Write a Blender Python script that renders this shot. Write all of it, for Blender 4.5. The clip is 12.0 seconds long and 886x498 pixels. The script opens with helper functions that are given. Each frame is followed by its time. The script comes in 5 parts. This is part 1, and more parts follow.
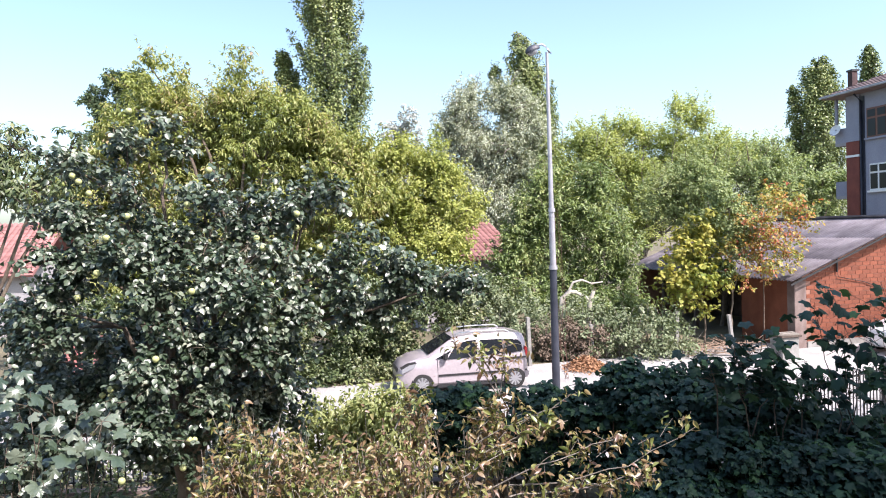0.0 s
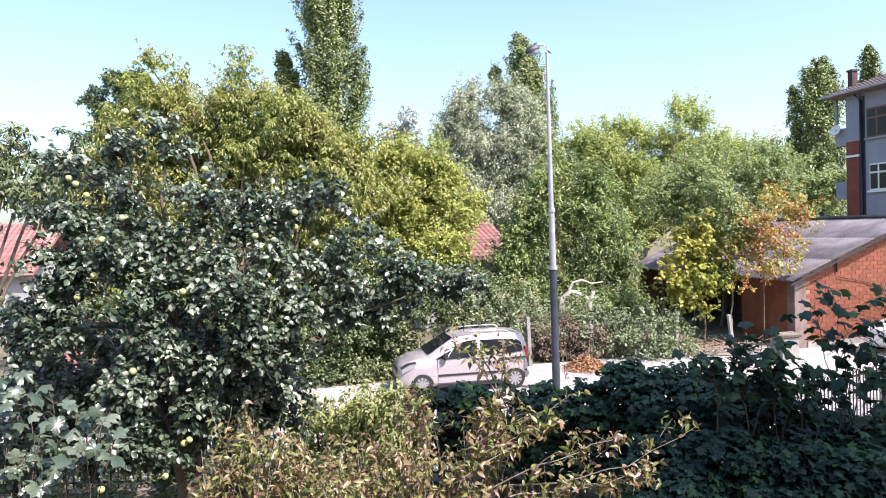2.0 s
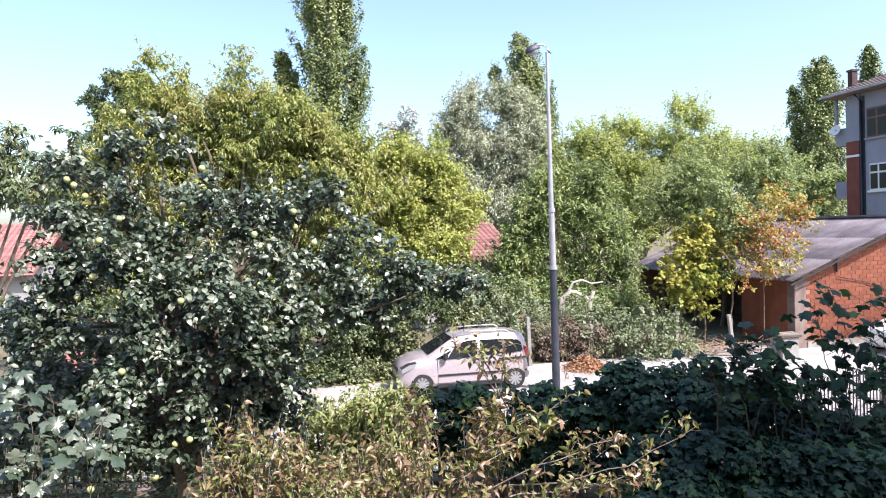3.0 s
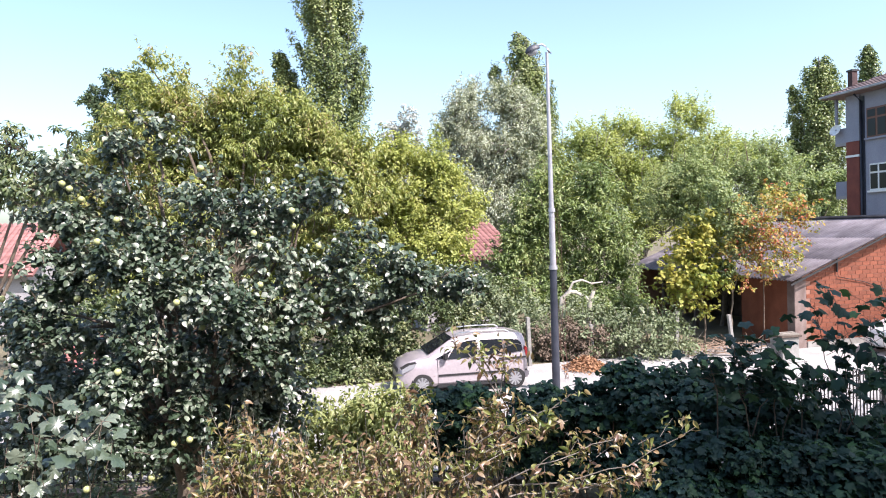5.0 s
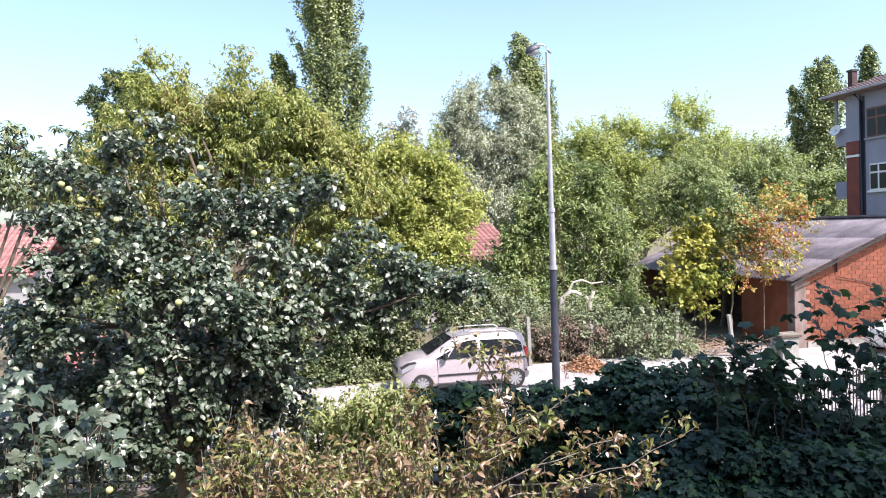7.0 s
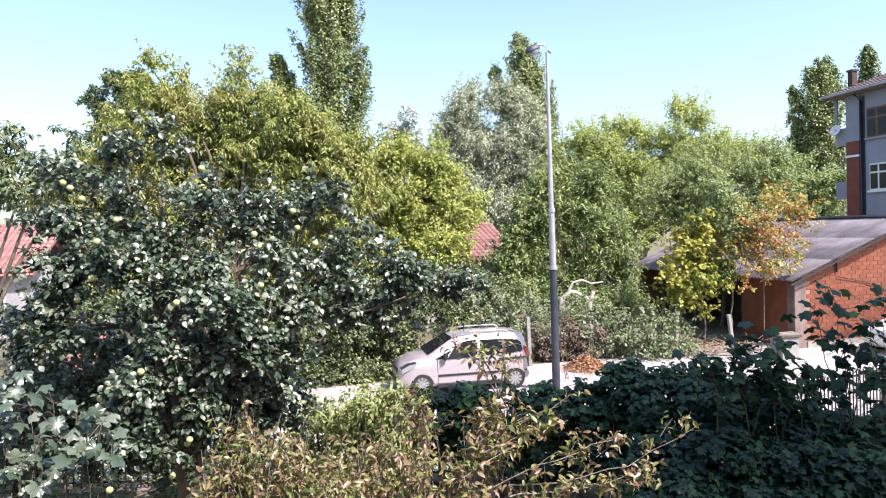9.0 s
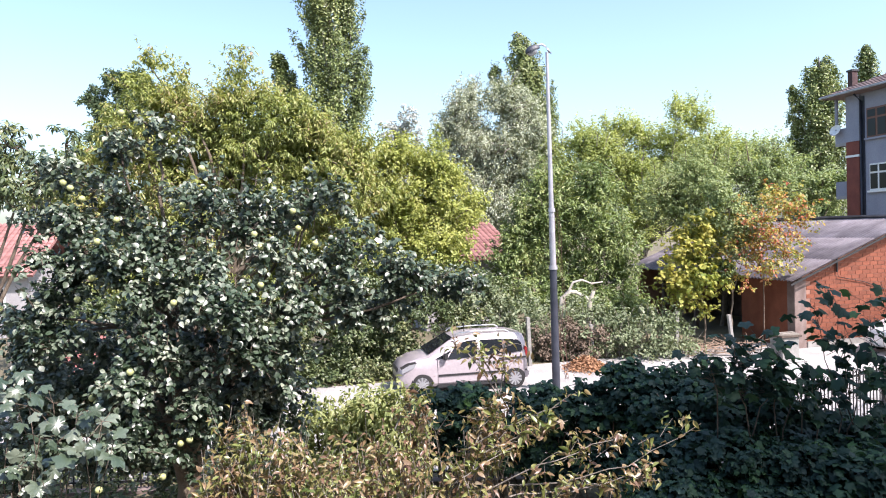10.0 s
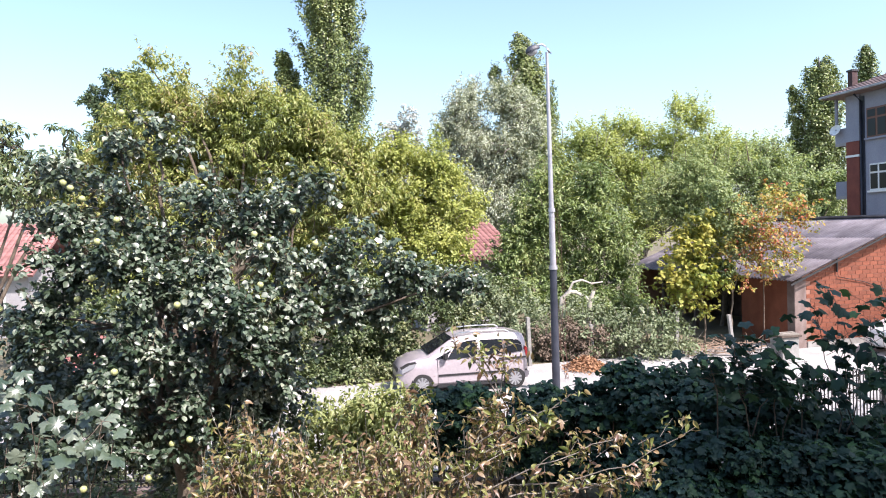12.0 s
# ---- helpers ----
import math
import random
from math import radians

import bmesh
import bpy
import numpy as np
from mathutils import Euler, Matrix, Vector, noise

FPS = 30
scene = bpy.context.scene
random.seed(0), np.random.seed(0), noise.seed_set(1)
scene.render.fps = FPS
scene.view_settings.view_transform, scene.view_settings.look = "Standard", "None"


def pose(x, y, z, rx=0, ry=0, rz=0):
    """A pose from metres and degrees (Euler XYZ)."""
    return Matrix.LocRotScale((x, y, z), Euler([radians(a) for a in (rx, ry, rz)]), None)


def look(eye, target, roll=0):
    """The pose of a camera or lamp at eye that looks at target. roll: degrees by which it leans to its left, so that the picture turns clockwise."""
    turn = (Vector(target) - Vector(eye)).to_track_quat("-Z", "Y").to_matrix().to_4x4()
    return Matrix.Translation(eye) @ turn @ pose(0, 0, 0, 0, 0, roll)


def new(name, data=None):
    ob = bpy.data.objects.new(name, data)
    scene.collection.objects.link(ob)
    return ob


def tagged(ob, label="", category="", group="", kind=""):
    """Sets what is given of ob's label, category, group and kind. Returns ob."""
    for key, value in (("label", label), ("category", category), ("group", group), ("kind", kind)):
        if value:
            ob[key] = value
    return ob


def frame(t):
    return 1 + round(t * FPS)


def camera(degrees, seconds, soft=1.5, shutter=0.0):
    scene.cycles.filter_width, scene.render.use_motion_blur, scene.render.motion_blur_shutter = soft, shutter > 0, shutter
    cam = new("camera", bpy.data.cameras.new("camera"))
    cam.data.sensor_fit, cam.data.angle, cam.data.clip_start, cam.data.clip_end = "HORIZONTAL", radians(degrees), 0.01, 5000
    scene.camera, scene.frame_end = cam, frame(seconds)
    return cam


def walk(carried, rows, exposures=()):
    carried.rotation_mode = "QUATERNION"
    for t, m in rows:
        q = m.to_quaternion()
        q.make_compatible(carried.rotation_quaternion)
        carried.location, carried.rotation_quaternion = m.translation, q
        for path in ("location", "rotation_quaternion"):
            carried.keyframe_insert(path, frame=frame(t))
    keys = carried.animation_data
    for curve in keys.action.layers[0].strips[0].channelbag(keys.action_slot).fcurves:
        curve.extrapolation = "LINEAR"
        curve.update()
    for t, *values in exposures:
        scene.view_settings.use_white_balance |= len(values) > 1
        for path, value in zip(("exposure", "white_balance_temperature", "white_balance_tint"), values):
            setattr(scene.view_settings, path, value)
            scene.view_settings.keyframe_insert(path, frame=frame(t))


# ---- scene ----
cam = camera(65, 12.0, soft=1.0)
VIEW = look((0, 0, 4.05), (0, 10, 3.788), -1.8)
walk(cam, [(0, VIEW), (12, VIEW)], exposures=[(0, 1.0, 6350, 23), (12, 1.0, 6350, 23)])

# ---- light ----
SUN_TO = Vector((0.74, -0.67, 1.19)).normalized()
world = bpy.data.worlds.new("sky")
scene.world = world
world.use_nodes = True
wn = world.node_tree
sky = wn.nodes.new("ShaderNodeTexSky")
sky.sky_type, sky.sun_disc = "NISHITA", False
sky.sun_elevation = math.asin(SUN_TO.z)
sky.sun_rotation = math.atan2(SUN_TO.x, SUN_TO.y)
sky.air_density, sky.dust_density, sky.ozone_density = 1.0, 2.4, 0.8
# summer haze: a little greener and less blue than a clean sky
haze = wn.nodes.new("ShaderNodeMix")
haze.data_type, haze.blend_type = "RGBA", "MULTIPLY"
haze.inputs[0].default_value, haze.inputs[7].default_value = 1.0, (1.09, 1.215, 1.14, 1)
wn.links.new(sky.outputs[0], haze.inputs[6])
wn.links.new(haze.outputs[2], wn.nodes["Background"].inputs[0])
wn.nodes["Background"].inputs[1].default_value = 0.147
sun = new("sun", bpy.data.lights.new("sun", "SUN"))
sun.data.energy, sun.data.angle, sun.data.color = 5.0, radians(0.53), (1.0, 0.95, 0.87)
sun.matrix_world = look(SUN_TO * 60, (0, 0, 0))


# ---- materials ----
def mat_new(name):
    m = bpy.data.materials.new(name)
    m.use_nodes = True
    return m, m.node_tree, m.node_tree.nodes["Principled BSDF"]


def ramp(nt, fac, stops):
    r = nt.nodes.new("ShaderNodeValToRGB")
    while len(r.color_ramp.elements) < len(stops):
        r.color_ramp.elements.new(0.5)
    for e, (p, c) in zip(r.color_ramp.elements, stops):
        e.position, e.color = p, (*c, 1)
    nt.links.new(fac, r.inputs[0])
    return r.outputs[0]


def noise_tex(nt, scale, detail=4, coords="Object", rough=0.55):
    tc = nt.nodes.new("ShaderNodeTexCoord")
    n = nt.nodes.new("ShaderNodeTexNoise")
    n.inputs["Scale"].default_value, n.inputs["Detail"].default_value = scale, detail
    n.inputs["Roughness"].default_value = rough
    nt.links.new(tc.outputs[coords], n.inputs["Vector"])
    return n.outputs[0]


def mixed(nt, fac, a, b, how="MIX"):
    x = nt.nodes.new("ShaderNodeMix")
    x.data_type, x.blend_type = "RGBA", how
    for sock, v in ((x.inputs[0], fac), (x.inputs[6], a), (x.inputs[7], b)):
        if isinstance(v, (int, float)):
            sock.default_value = v
        elif isinstance(v, tuple):
            sock.default_value = (*v, 1)
        else:
            nt.links.new(v, sock)
    return x.outputs[2]


def bump(nt, bsdf, height, strength, dist):
    b = nt.nodes.new("ShaderNodeBump")
    b.inputs["Strength"].default_value, b.inputs["Distance"].default_value = strength, dist
    nt.links.new(height, b.inputs["Height"])
    nt.links.new(b.outputs[0], bsdf.inputs["Normal"])


def surface(name, a, b, scale=3.0, fine=40.0, rough=0.8, metal=0.0, relief=0.3, dist=0.01, lo=0.3, hi=0.7, jitter=0.0):
    """Two tones in broad stains, with a fine grain and relief; jitter varies piece by piece."""
    m, nt, p = mat_new(name)
    broad = ramp(nt, noise_tex(nt, scale), [(lo, a), (hi, b)])
    grain = ramp(nt, noise_tex(nt, fine, 6), [(0.25, (0.72, 0.72, 0.72)), (0.75, (1.0, 1.0, 1.0))])
    col = mixed(nt, 0.8, broad, grain, "MULTIPLY")
    if jitter:
        oi = nt.nodes.new("ShaderNodeObjectInfo")
        tone = ramp(nt, oi.outputs["Random"], [(0.0, (1 - jitter,) * 3), (1.0, (1.0, 1.0, 1.0))])
        col = mixed(nt, 1.0, col, tone, "MULTIPLY")
    nt.links.new(col, p.inputs["Base Color"])
    p.inputs["Roughness"].default_value, p.inputs["Metallic"].default_value = rough, metal
    bump(nt, p, noise_tex(nt, fine, 6), relief, dist)
    return m


def foliage(name, stops, rough=0.5, glow=0.3, spec=0.4, blotch=0.6):
    """Leaf colours: one tone a leaf, drifting over the crown, part of the light passing through."""
    m, nt, p = mat_new(name)
    geo = nt.nodes.new("ShaderNodeNewGeometry")
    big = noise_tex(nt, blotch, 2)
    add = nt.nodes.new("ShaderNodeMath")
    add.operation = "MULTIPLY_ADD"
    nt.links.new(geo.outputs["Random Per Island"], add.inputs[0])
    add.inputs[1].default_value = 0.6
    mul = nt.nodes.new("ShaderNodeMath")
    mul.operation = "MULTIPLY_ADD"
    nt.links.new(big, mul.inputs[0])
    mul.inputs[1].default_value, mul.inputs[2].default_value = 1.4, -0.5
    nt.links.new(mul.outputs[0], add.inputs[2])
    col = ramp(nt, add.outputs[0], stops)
    nt.links.new(col, p.inputs["Base Color"])
    p.inputs["Roughness"].default_value = rough
    p.inputs["Specular IOR Level"].default_value = spec
    tr = nt.nodes.new("ShaderNodeBsdfTranslucent")
    warm = mixed(nt, 1.0, col, (1.0, 1.0, 0.55), "MULTIPLY")
    nt.links.new(warm, tr.inputs[0])
    mx = nt.nodes.new("ShaderNodeMixShader")
    mx.inputs[0].default_value = glow
    out = nt.nodes["Material Output"]
    nt.links.new(p.outputs[0], mx.inputs[1])
    nt.links.new(tr.outputs[0], mx.inputs[2])
    nt.links.new(mx.outputs[0], out.inputs[0])
    return m


def plain(name, c, rough=0.5, metal=0.0, coat=0.0):
    m, nt, p = mat_new(name)
    col = ramp(nt, noise_tex(nt, 18, 5), [(0.3, tuple(x * 0.86 for x in c)), (0.7, c)])
    nt.links.new(col, p.inputs["Base Color"])
    p.inputs["Roughness"].default_value, p.inputs["Metallic"].default_value = rough, metal
    p.inputs["Coat Weight"].default_value = coat
    return m


BARK = surface("bark", (0.10, 0.075, 0.055), (0.20, 0.16, 0.12), 6, 60, 0.9, relief=0.8, dist=0.02)
BARK_GREY = surface("bark_grey", (0.16, 0.14, 0.12), (0.33, 0.30, 0.26), 6, 60, 0.9, relief=0.8, dist=0.02)
BARK_WHITE = surface("bark_bleached", (0.45, 0.40, 0.34), (0.7, 0.65, 0.58), 5, 50, 0.85, relief=0.6)
EARTH = surface("earth", (0.10, 0.085, 0.05), (0.20, 0.17, 0.10), 0.5, 9, 0.95, relief=0.8, dist=0.05)
GRAVEL = surface("pale_gravel", (0.29, 0.275, 0.265), (0.43, 0.415, 0.405), 0.7, 14, 0.9, relief=0.8, dist=0.03)
PLASTER = surface("plaster", (0.30, 0.29, 0.30), (0.42, 0.41, 0.42), 0.8, 20, 0.9)
GREY_PLASTER = surface("blue_grey_plaster", (0.27, 0.28, 0.35), (0.35, 0.36, 0.43), 0.7, 20, 0.9)
BRICK = surface("orange_brick", (0.205, 0.054, 0.026), (0.30, 0.095, 0.047), 2.2, 30, 0.85, jitter=0.34)
MORTAR = surface("mortar", (0.23, 0.11, 0.078), (0.33, 0.185, 0.14), 3, 30, 0.9)
CLAD = surface("red_cladding", (0.19, 0.05, 0.038), (0.27, 0.075, 0.05), 2, 25, 0.8, jitter=0.2)
SHEET = surface("weathered_sheet", (0.14, 0.12, 0.135), (0.30, 0.268, 0.295), 1.5, 25, 0.75, jitter=0.25)
TILE = surface("red_tile", (0.29, 0.125, 0.115), (0.40, 0.20, 0.185), 2, 25, 0.8, jitter=0.3)
ROOF_GREY = surface("grey_brown_tile", (0.24, 0.17, 0.16), (0.36, 0.27, 0.26), 2, 25, 0.85, jitter=0.25)
CHIMNEY = surface("dark_brick", (0.05, 0.03, 0.03), (0.09, 0.05, 0.05), 4, 30, 0.9)
DARKWOOD = surface("old_wood", (0.06, 0.045, 0.035), (0.13, 0.10, 0.08), 4, 40, 0.9)
POLE = surface("galvanised_steel", (0.34, 0.34, 0.37), (0.48, 0.48, 0.51), 3, 40, 0.42, metal=0.35, relief=0.1)
POLE_DARK = surface("dark_steel", (0.02, 0.024, 0.036), (0.045, 0.05, 0.07), 3, 30, 0.5, relief=0.15)
CONCRETE = surface("concrete", (0.20, 0.195, 0.185), (0.34, 0.33, 0.31), 3, 30, 0.9)
RED_BOARD = surface("faded_red_paint", (0.36, 0.12, 0.11), (0.5, 0.22, 0.2), 3, 30, 0.85, jitter=0.3)
PILLAR = surface("stained_render", (0.13, 0.09, 0.08), (0.26, 0.2, 0.18), 2.5, 25, 0.9)
IRON = plain("black_iron", (0.015, 0.015, 0.017), 0.45)
PAINT = plain("champagne_paint", (0.41, 0.36, 0.38), 0.34, 0.2, 0.7)
WHITE = plain("white_paint", (0.8, 0.8, 0.8), 0.35, 0.0, 0.6)
BLACK = plain("black_plastic", (0.02, 0.02, 0.022), 0.5)
RUBBER = plain("rubber", (0.02, 0.02, 0.02), 0.85)
ALLOY = plain("alloy", (0.55, 0.56, 0.58), 0.35, 0.9)
RIM = plain("rim_metal", (0.2, 0.2, 0.21), 0.4, 0.8)
RED_LAMP = plain("red_lamp", (0.55, 0.02, 0.02), 0.2, 0.0, 0.6)
CLEAR_LAMP = plain("clear_lamp", (0.3, 0.31, 0.33), 0.12, 0.3, 0.8)
BROWN_FRAME = plain("brown_window_frame", (0.16, 0.06, 0.035), 0.5)
WHITE_FRAME = plain("white_window_frame", (0.8, 0.8, 0.8), 0.4)
GLASS, gnt, gp = mat_new("dark_glass")
gp.inputs["Base Color"].default_value = (0.012, 0.014, 0.017, 1)
gp.inputs["Roughness"].default_value = 0.06
gp.inputs["Specular IOR Level"].default_value = 0.16
FRUIT = foliage("green_fruit", [(0.1, (0.34, 0.42, 0.17)), (0.9, (0.46, 0.48, 0.22))], 0.4, 0.1)

# palest stop paints the gloss of lit leaves, near-black stops deepen crown shade
L_FRUIT_SHEEN = foliage("fruit_leaf_painted_sheen", [(0.0, (0.016, 0.032, 0.015)), (0.42, (0.042, 0.07, 0.037)), (0.72, (0.115, 0.153, 0.103)), (1.0, (0.38, 0.415, 0.32))], 0.4, 0.14, 0.8, 2.4)
L_FIG = foliage("fig_leaf", [(0.1, (0.03, 0.052, 0.03)), (0.5, (0.075, 0.105, 0.07)), (0.9, (0.17, 0.20, 0.15))], 0.3, 0.1, 0.9, 3.5)
L_OLIVE = foliage("bronzing_leaf", [(0.0, (0.14, 0.19, 0.05)), (0.42, (0.27, 0.315, 0.09)), (0.74, (0.36, 0.37, 0.13)), (0.92, (0.36, 0.27, 0.15)), (1.0, (0.40, 0.31, 0.25))], 0.42, 0.38, 0.5)
L_YELLOW = foliage("yellow_green_leaf", [(0.0, (0.18, 0.235, 0.06)), (0.5, (0.35, 0.39, 0.11)), (1.0, (0.50, 0.49, 0.18))], 0.5, 0.42)
L_POPLAR = foliage("poplar_leaf", [(0.0, (0.085, 0.13, 0.05)), (0.6, (0.185, 0.235, 0.08)), (1.0, (0.30, 0.33, 0.13))], 0.4, 0.18, 0.5, 0.3)
L_WILLOW = foliage("silver_leaf", [(0.0, (0.23, 0.27, 0.18)), (0.5, (0.37, 0.41, 0.30)), (1.0, (0.48, 0.51, 0.43))], 0.5, 0.25, 0.5)
# distance haze painted in: leaf tones lifted to a pale, nearly neutral grey
L_HAZE = foliage("hazed_grey_leaf", [(0.0, (0.32, 0.35, 0.33)), (1.0, (0.48, 0.5, 0.5))], 0.6, 0.25)
L_ASH = foliage("light_green_leaf", [(0.0, (0.22, 0.28, 0.095)), (0.5, (0.37, 0.43, 0.15)), (1.0, (0.50, 0.53, 0.22))], 0.5, 0.45)
L_ROBINIA = foliage("blue_green_leaf", [(0.0, (0.16, 0.23, 0.10)), (0.6, (0.29, 0.36, 0.17)), (1.0, (0.42, 0.45, 0.22))], 0.5, 0.4)
L_BUSH = foliage("dark_bush_leaf", [(0.0, (0.10, 0.155, 0.055)), (0.55, (0.21, 0.285, 0.10)), (1.0, (0.40, 0.42, 0.19))], 0.42, 0.32, 0.55)
L_GOLD = foliage("golden_leaf", [(0.0, (0.16, 0.23, 0.05)), (0.45, (0.35, 0.36, 0.08)), (1.0, (0.55, 0.47, 0.11))], 0.5, 0.4)
L_SUMAC = foliage("sumac_leaf", [(0.0, (0.16, 0.23, 0.07)), (0.35, (0.34, 0.33, 0.09)), (0.55, (0.47, 0.36, 0.10)), (0.75, (0.42, 0.13, 0.07)), (1.0, (0.42, 0.20, 0.14))], 0.5, 0.4, blotch=1.5)
# shade beneath the trees is put into these dark leaf tones
L_SHADE_LEAF = foliage("shade_toned_leaf", [(0.0, (0.045, 0.075, 0.03)), (0.6, (0.105, 0.14, 0.055)), (1.0, (0.26, 0.265, 0.13))], 0.4, 0.24, 0.55)
L_VINE = foliage("vine_leaf", [(0.0, (0.10, 0.135, 0.07)), (0.55, (0.19, 0.235, 0.13)), (1.0, (0.31, 0.33, 0.22))], 0.5, 0.25, 0.35, 1.2)
# the bluish cast of deep shade is put into these dark leaf tones
L_IVY_SHADE = foliage("ivy_leaf_bluish_shade", [(0.0, (0.018, 0.042, 0.037)), (0.5, (0.026, 0.061, 0.048)), (0.85, (0.05, 0.115, 0.052)), (1.0, (0.11, 0.21, 0.07))], 0.55, 0.24, 0.3, 1.6)
# withered browns and olives; the last stop paints pale highlights on some leaves
L_BROWN = foliage("withering_leaf_highlit", [(0.0, (0.09, 0.14, 0.035)), (0.3, (0.21, 0.23, 0.07)), (0.55, (0.27, 0.19, 0.10)), (0.8, (0.16, 0.085, 0.06)), (1.0, (0.50, 0.43, 0.28))], 0.38, 0.3, 0.7, blotch=2.6)
L_GREEN = foliage("fresh_leaf", [(0.0, (0.17, 0.22, 0.08)), (0.5, (0.29, 0.33, 0.13)), (0.85, (0.42, 0.42, 0.20)), (1.0, (0.36, 0.26, 0.15))], 0.42, 0.36)
L_DRY = foliage("dry_leaf", [(0.0, (0.22, 0.11, 0.06)), (1.0, (0.45, 0.25, 0.14))], 0.8, 0.1)
L_WITHER = foliage("withered_creeper_leaf", [(0.0, (0.11, 0.085, 0.06)), (1.0, (0.24, 0.18, 0.14))], 0.8, 0.1)
L_PINE = foliage("pine_needle", [(0.0, (0.06, 0.10, 0.05)), (1.0, (0.15, 0.205, 0.10))], 0.6, 0.2)


# ---- mesh helpers ----
def part(name, bm, material, parent=None, label=""):
    me = bpy.data.meshes.new(name)
    bm.to_mesh(me)
    bm.free()
    me.materials.append(material)
    ob = new(name, me)
    ob.parent = parent
    return tagged(ob, label)


def empty(name, m, label, category, group="", kind=""):
    ob = new(name)
    ob.matrix_basis = m
    return tagged(ob, label, category, group, kind)


def arrays(name, verts, faces, material, parent=None, label="", smooth=False):
    """One mesh from vertex and triangle or quad arrays."""
    me = bpy.data.meshes.new(name)
    verts, faces = np.asarray(verts, np.float32), np.asarray(faces, np.int32)
    k = faces.shape[1]
    me.vertices.add(len(verts))
    me.vertices.foreach_set("co", verts.ravel())
    me.loops.add(faces.size)
    me.loops.foreach_set("vertex_index", faces.ravel())
    me.polygons.add(len(faces))
    me.polygons.foreach_set("loop_start", np.arange(0, faces.size, k, dtype=np.int32))
    me.update(calc_edges=True)
    if smooth:
        me.polygons.foreach_set("use_smooth", np.ones(len(faces), bool))
    me.materials.append(material)
    ob = new(name, me)
    ob.parent = parent
    return tagged(ob, label)


def box(bm, lo, hi, bevel=0.0):
    """A box between two corners, added to bm."""
    got = bmesh.ops.create_cube(bm, size=1.0)["verts"]
    for v in got:
        v.co = Vector([a + (c + 0.5) * (b - a) for a, b, c in zip(lo, hi, v.co)])
    if bevel:
        bmesh.ops.bevel(bm, geom=list({e for v in got for e in v.link_edges}), offset=bevel, segments=2, affect="EDGES")
    return bm


def boxed(name, lo, hi, material, parent=None, label="", bevel=0.0):
    return part(name, box(bmesh.new(), lo, hi, bevel), material, parent, label)


LEAF = {
    "kite": ([(0, 0, 0), (0.3, 0.45, 0.09), (0, 1, -0.05), (-0.3, 0.45, 0.09)], [(0, 1, 2), (0, 2, 3)]),
    "lance": ([(0, 0, 0), (0.17, 0.42, 0.05), (0, 1, -0.16), (-0.17, 0.42, 0.05)], [(0, 1, 2), (0, 2, 3)]),
    "round": ([(0, 0, 0), (0.34, 0.28, 0.07), (0.36, 0.62, 0.05), (0, 1, -0.14), (-0.36, 0.62, 0.05), (-0.34, 0.28, 0.07), (0, 0.5, -0.03)],
              [(6, 0, 1), (6, 1, 2), (6, 2, 3), (6, 3, 4), (6, 4, 5), (6, 5, 0)]),
    "long": ([(0, 0, 0), (0.13, 0.3, 0.03), (0.12, 0.65, -0.05), (0, 1, -0.2), (-0.12, 0.65, -0.05), (-0.13, 0.3, 0.03)],
             [(0, 1, 5), (1, 2, 4), (1, 4, 5), (2, 3, 4)]),
    "curl": ([(0, 0, 0), (0.2, 0.32, 0.07), (0.17, 0.68, -0.06), (0, 1, -0.3), (-0.17, 0.68, -0.06), (-0.2, 0.32, 0.07), (0, 0.3, -0.02), (0, 0.68, -0.12)],
             [(0, 1, 6), (0, 6, 5), (6, 1, 2), (6, 2, 7), (6, 7, 4), (6, 4, 5), (7, 2, 3), (7, 3, 4)]),
    "lobed": ([(0, 0.3, 0), (0, 0, 0.0), (0.3, -0.06, 0.03), (0.5, 0.2, -0.06), (0.34, 0.4, 0.05), (0.46, 0.7, -0.08), (0.24, 0.7, 0.04), (0, 1.0, -0.12),
               (-0.24, 0.7, 0.04), (-0.46, 0.7, -0.08), (-0.34, 0.4, 0.05), (-0.5, 0.2, -0.06), (-0.3, -0.06, 0.03)],
              [(0, i, i + 1) for i in range(1, 12)] + [(0, 12, 1)]),
}


def broad_leaf(n=40, lobe=0.16, fold=0.08, teeth=0.05):
    """A broad, softly five-lobed leaf, folded along its midrib and curling down at the rim."""
    v = [(0, 0.42, 0.0), (0, 0.0, 0.0), (0, 0.98, -0.06)]
    for i in range(n):
        a = 2 * math.pi * (i + 0.5) / n
        r = 0.47 * (1 + lobe * math.cos(5 * a) + teeth * math.cos(15 * a)) * (0.62 if abs(a - math.pi) < 0.2 else 1.0)
        x, y = r * math.sin(a), 0.42 + 1.1 * r * math.cos(a)
        v.append((x, y, 1.6 * fold * abs(x) - 0.75 * r * r + 0.03 * math.sin(7 * a)))
    return v, [(0, i + 3, (i + 1) % n + 3) for i in range(n)]


LEAF["broad"] = broad_leaf()
LEAF["palm"] = broad_leaf(20, 0.17, 0.1, 0.0)


def unit(a):
    return a / np.maximum(np.linalg.norm(a, axis=1, keepdims=True), 1e-6)


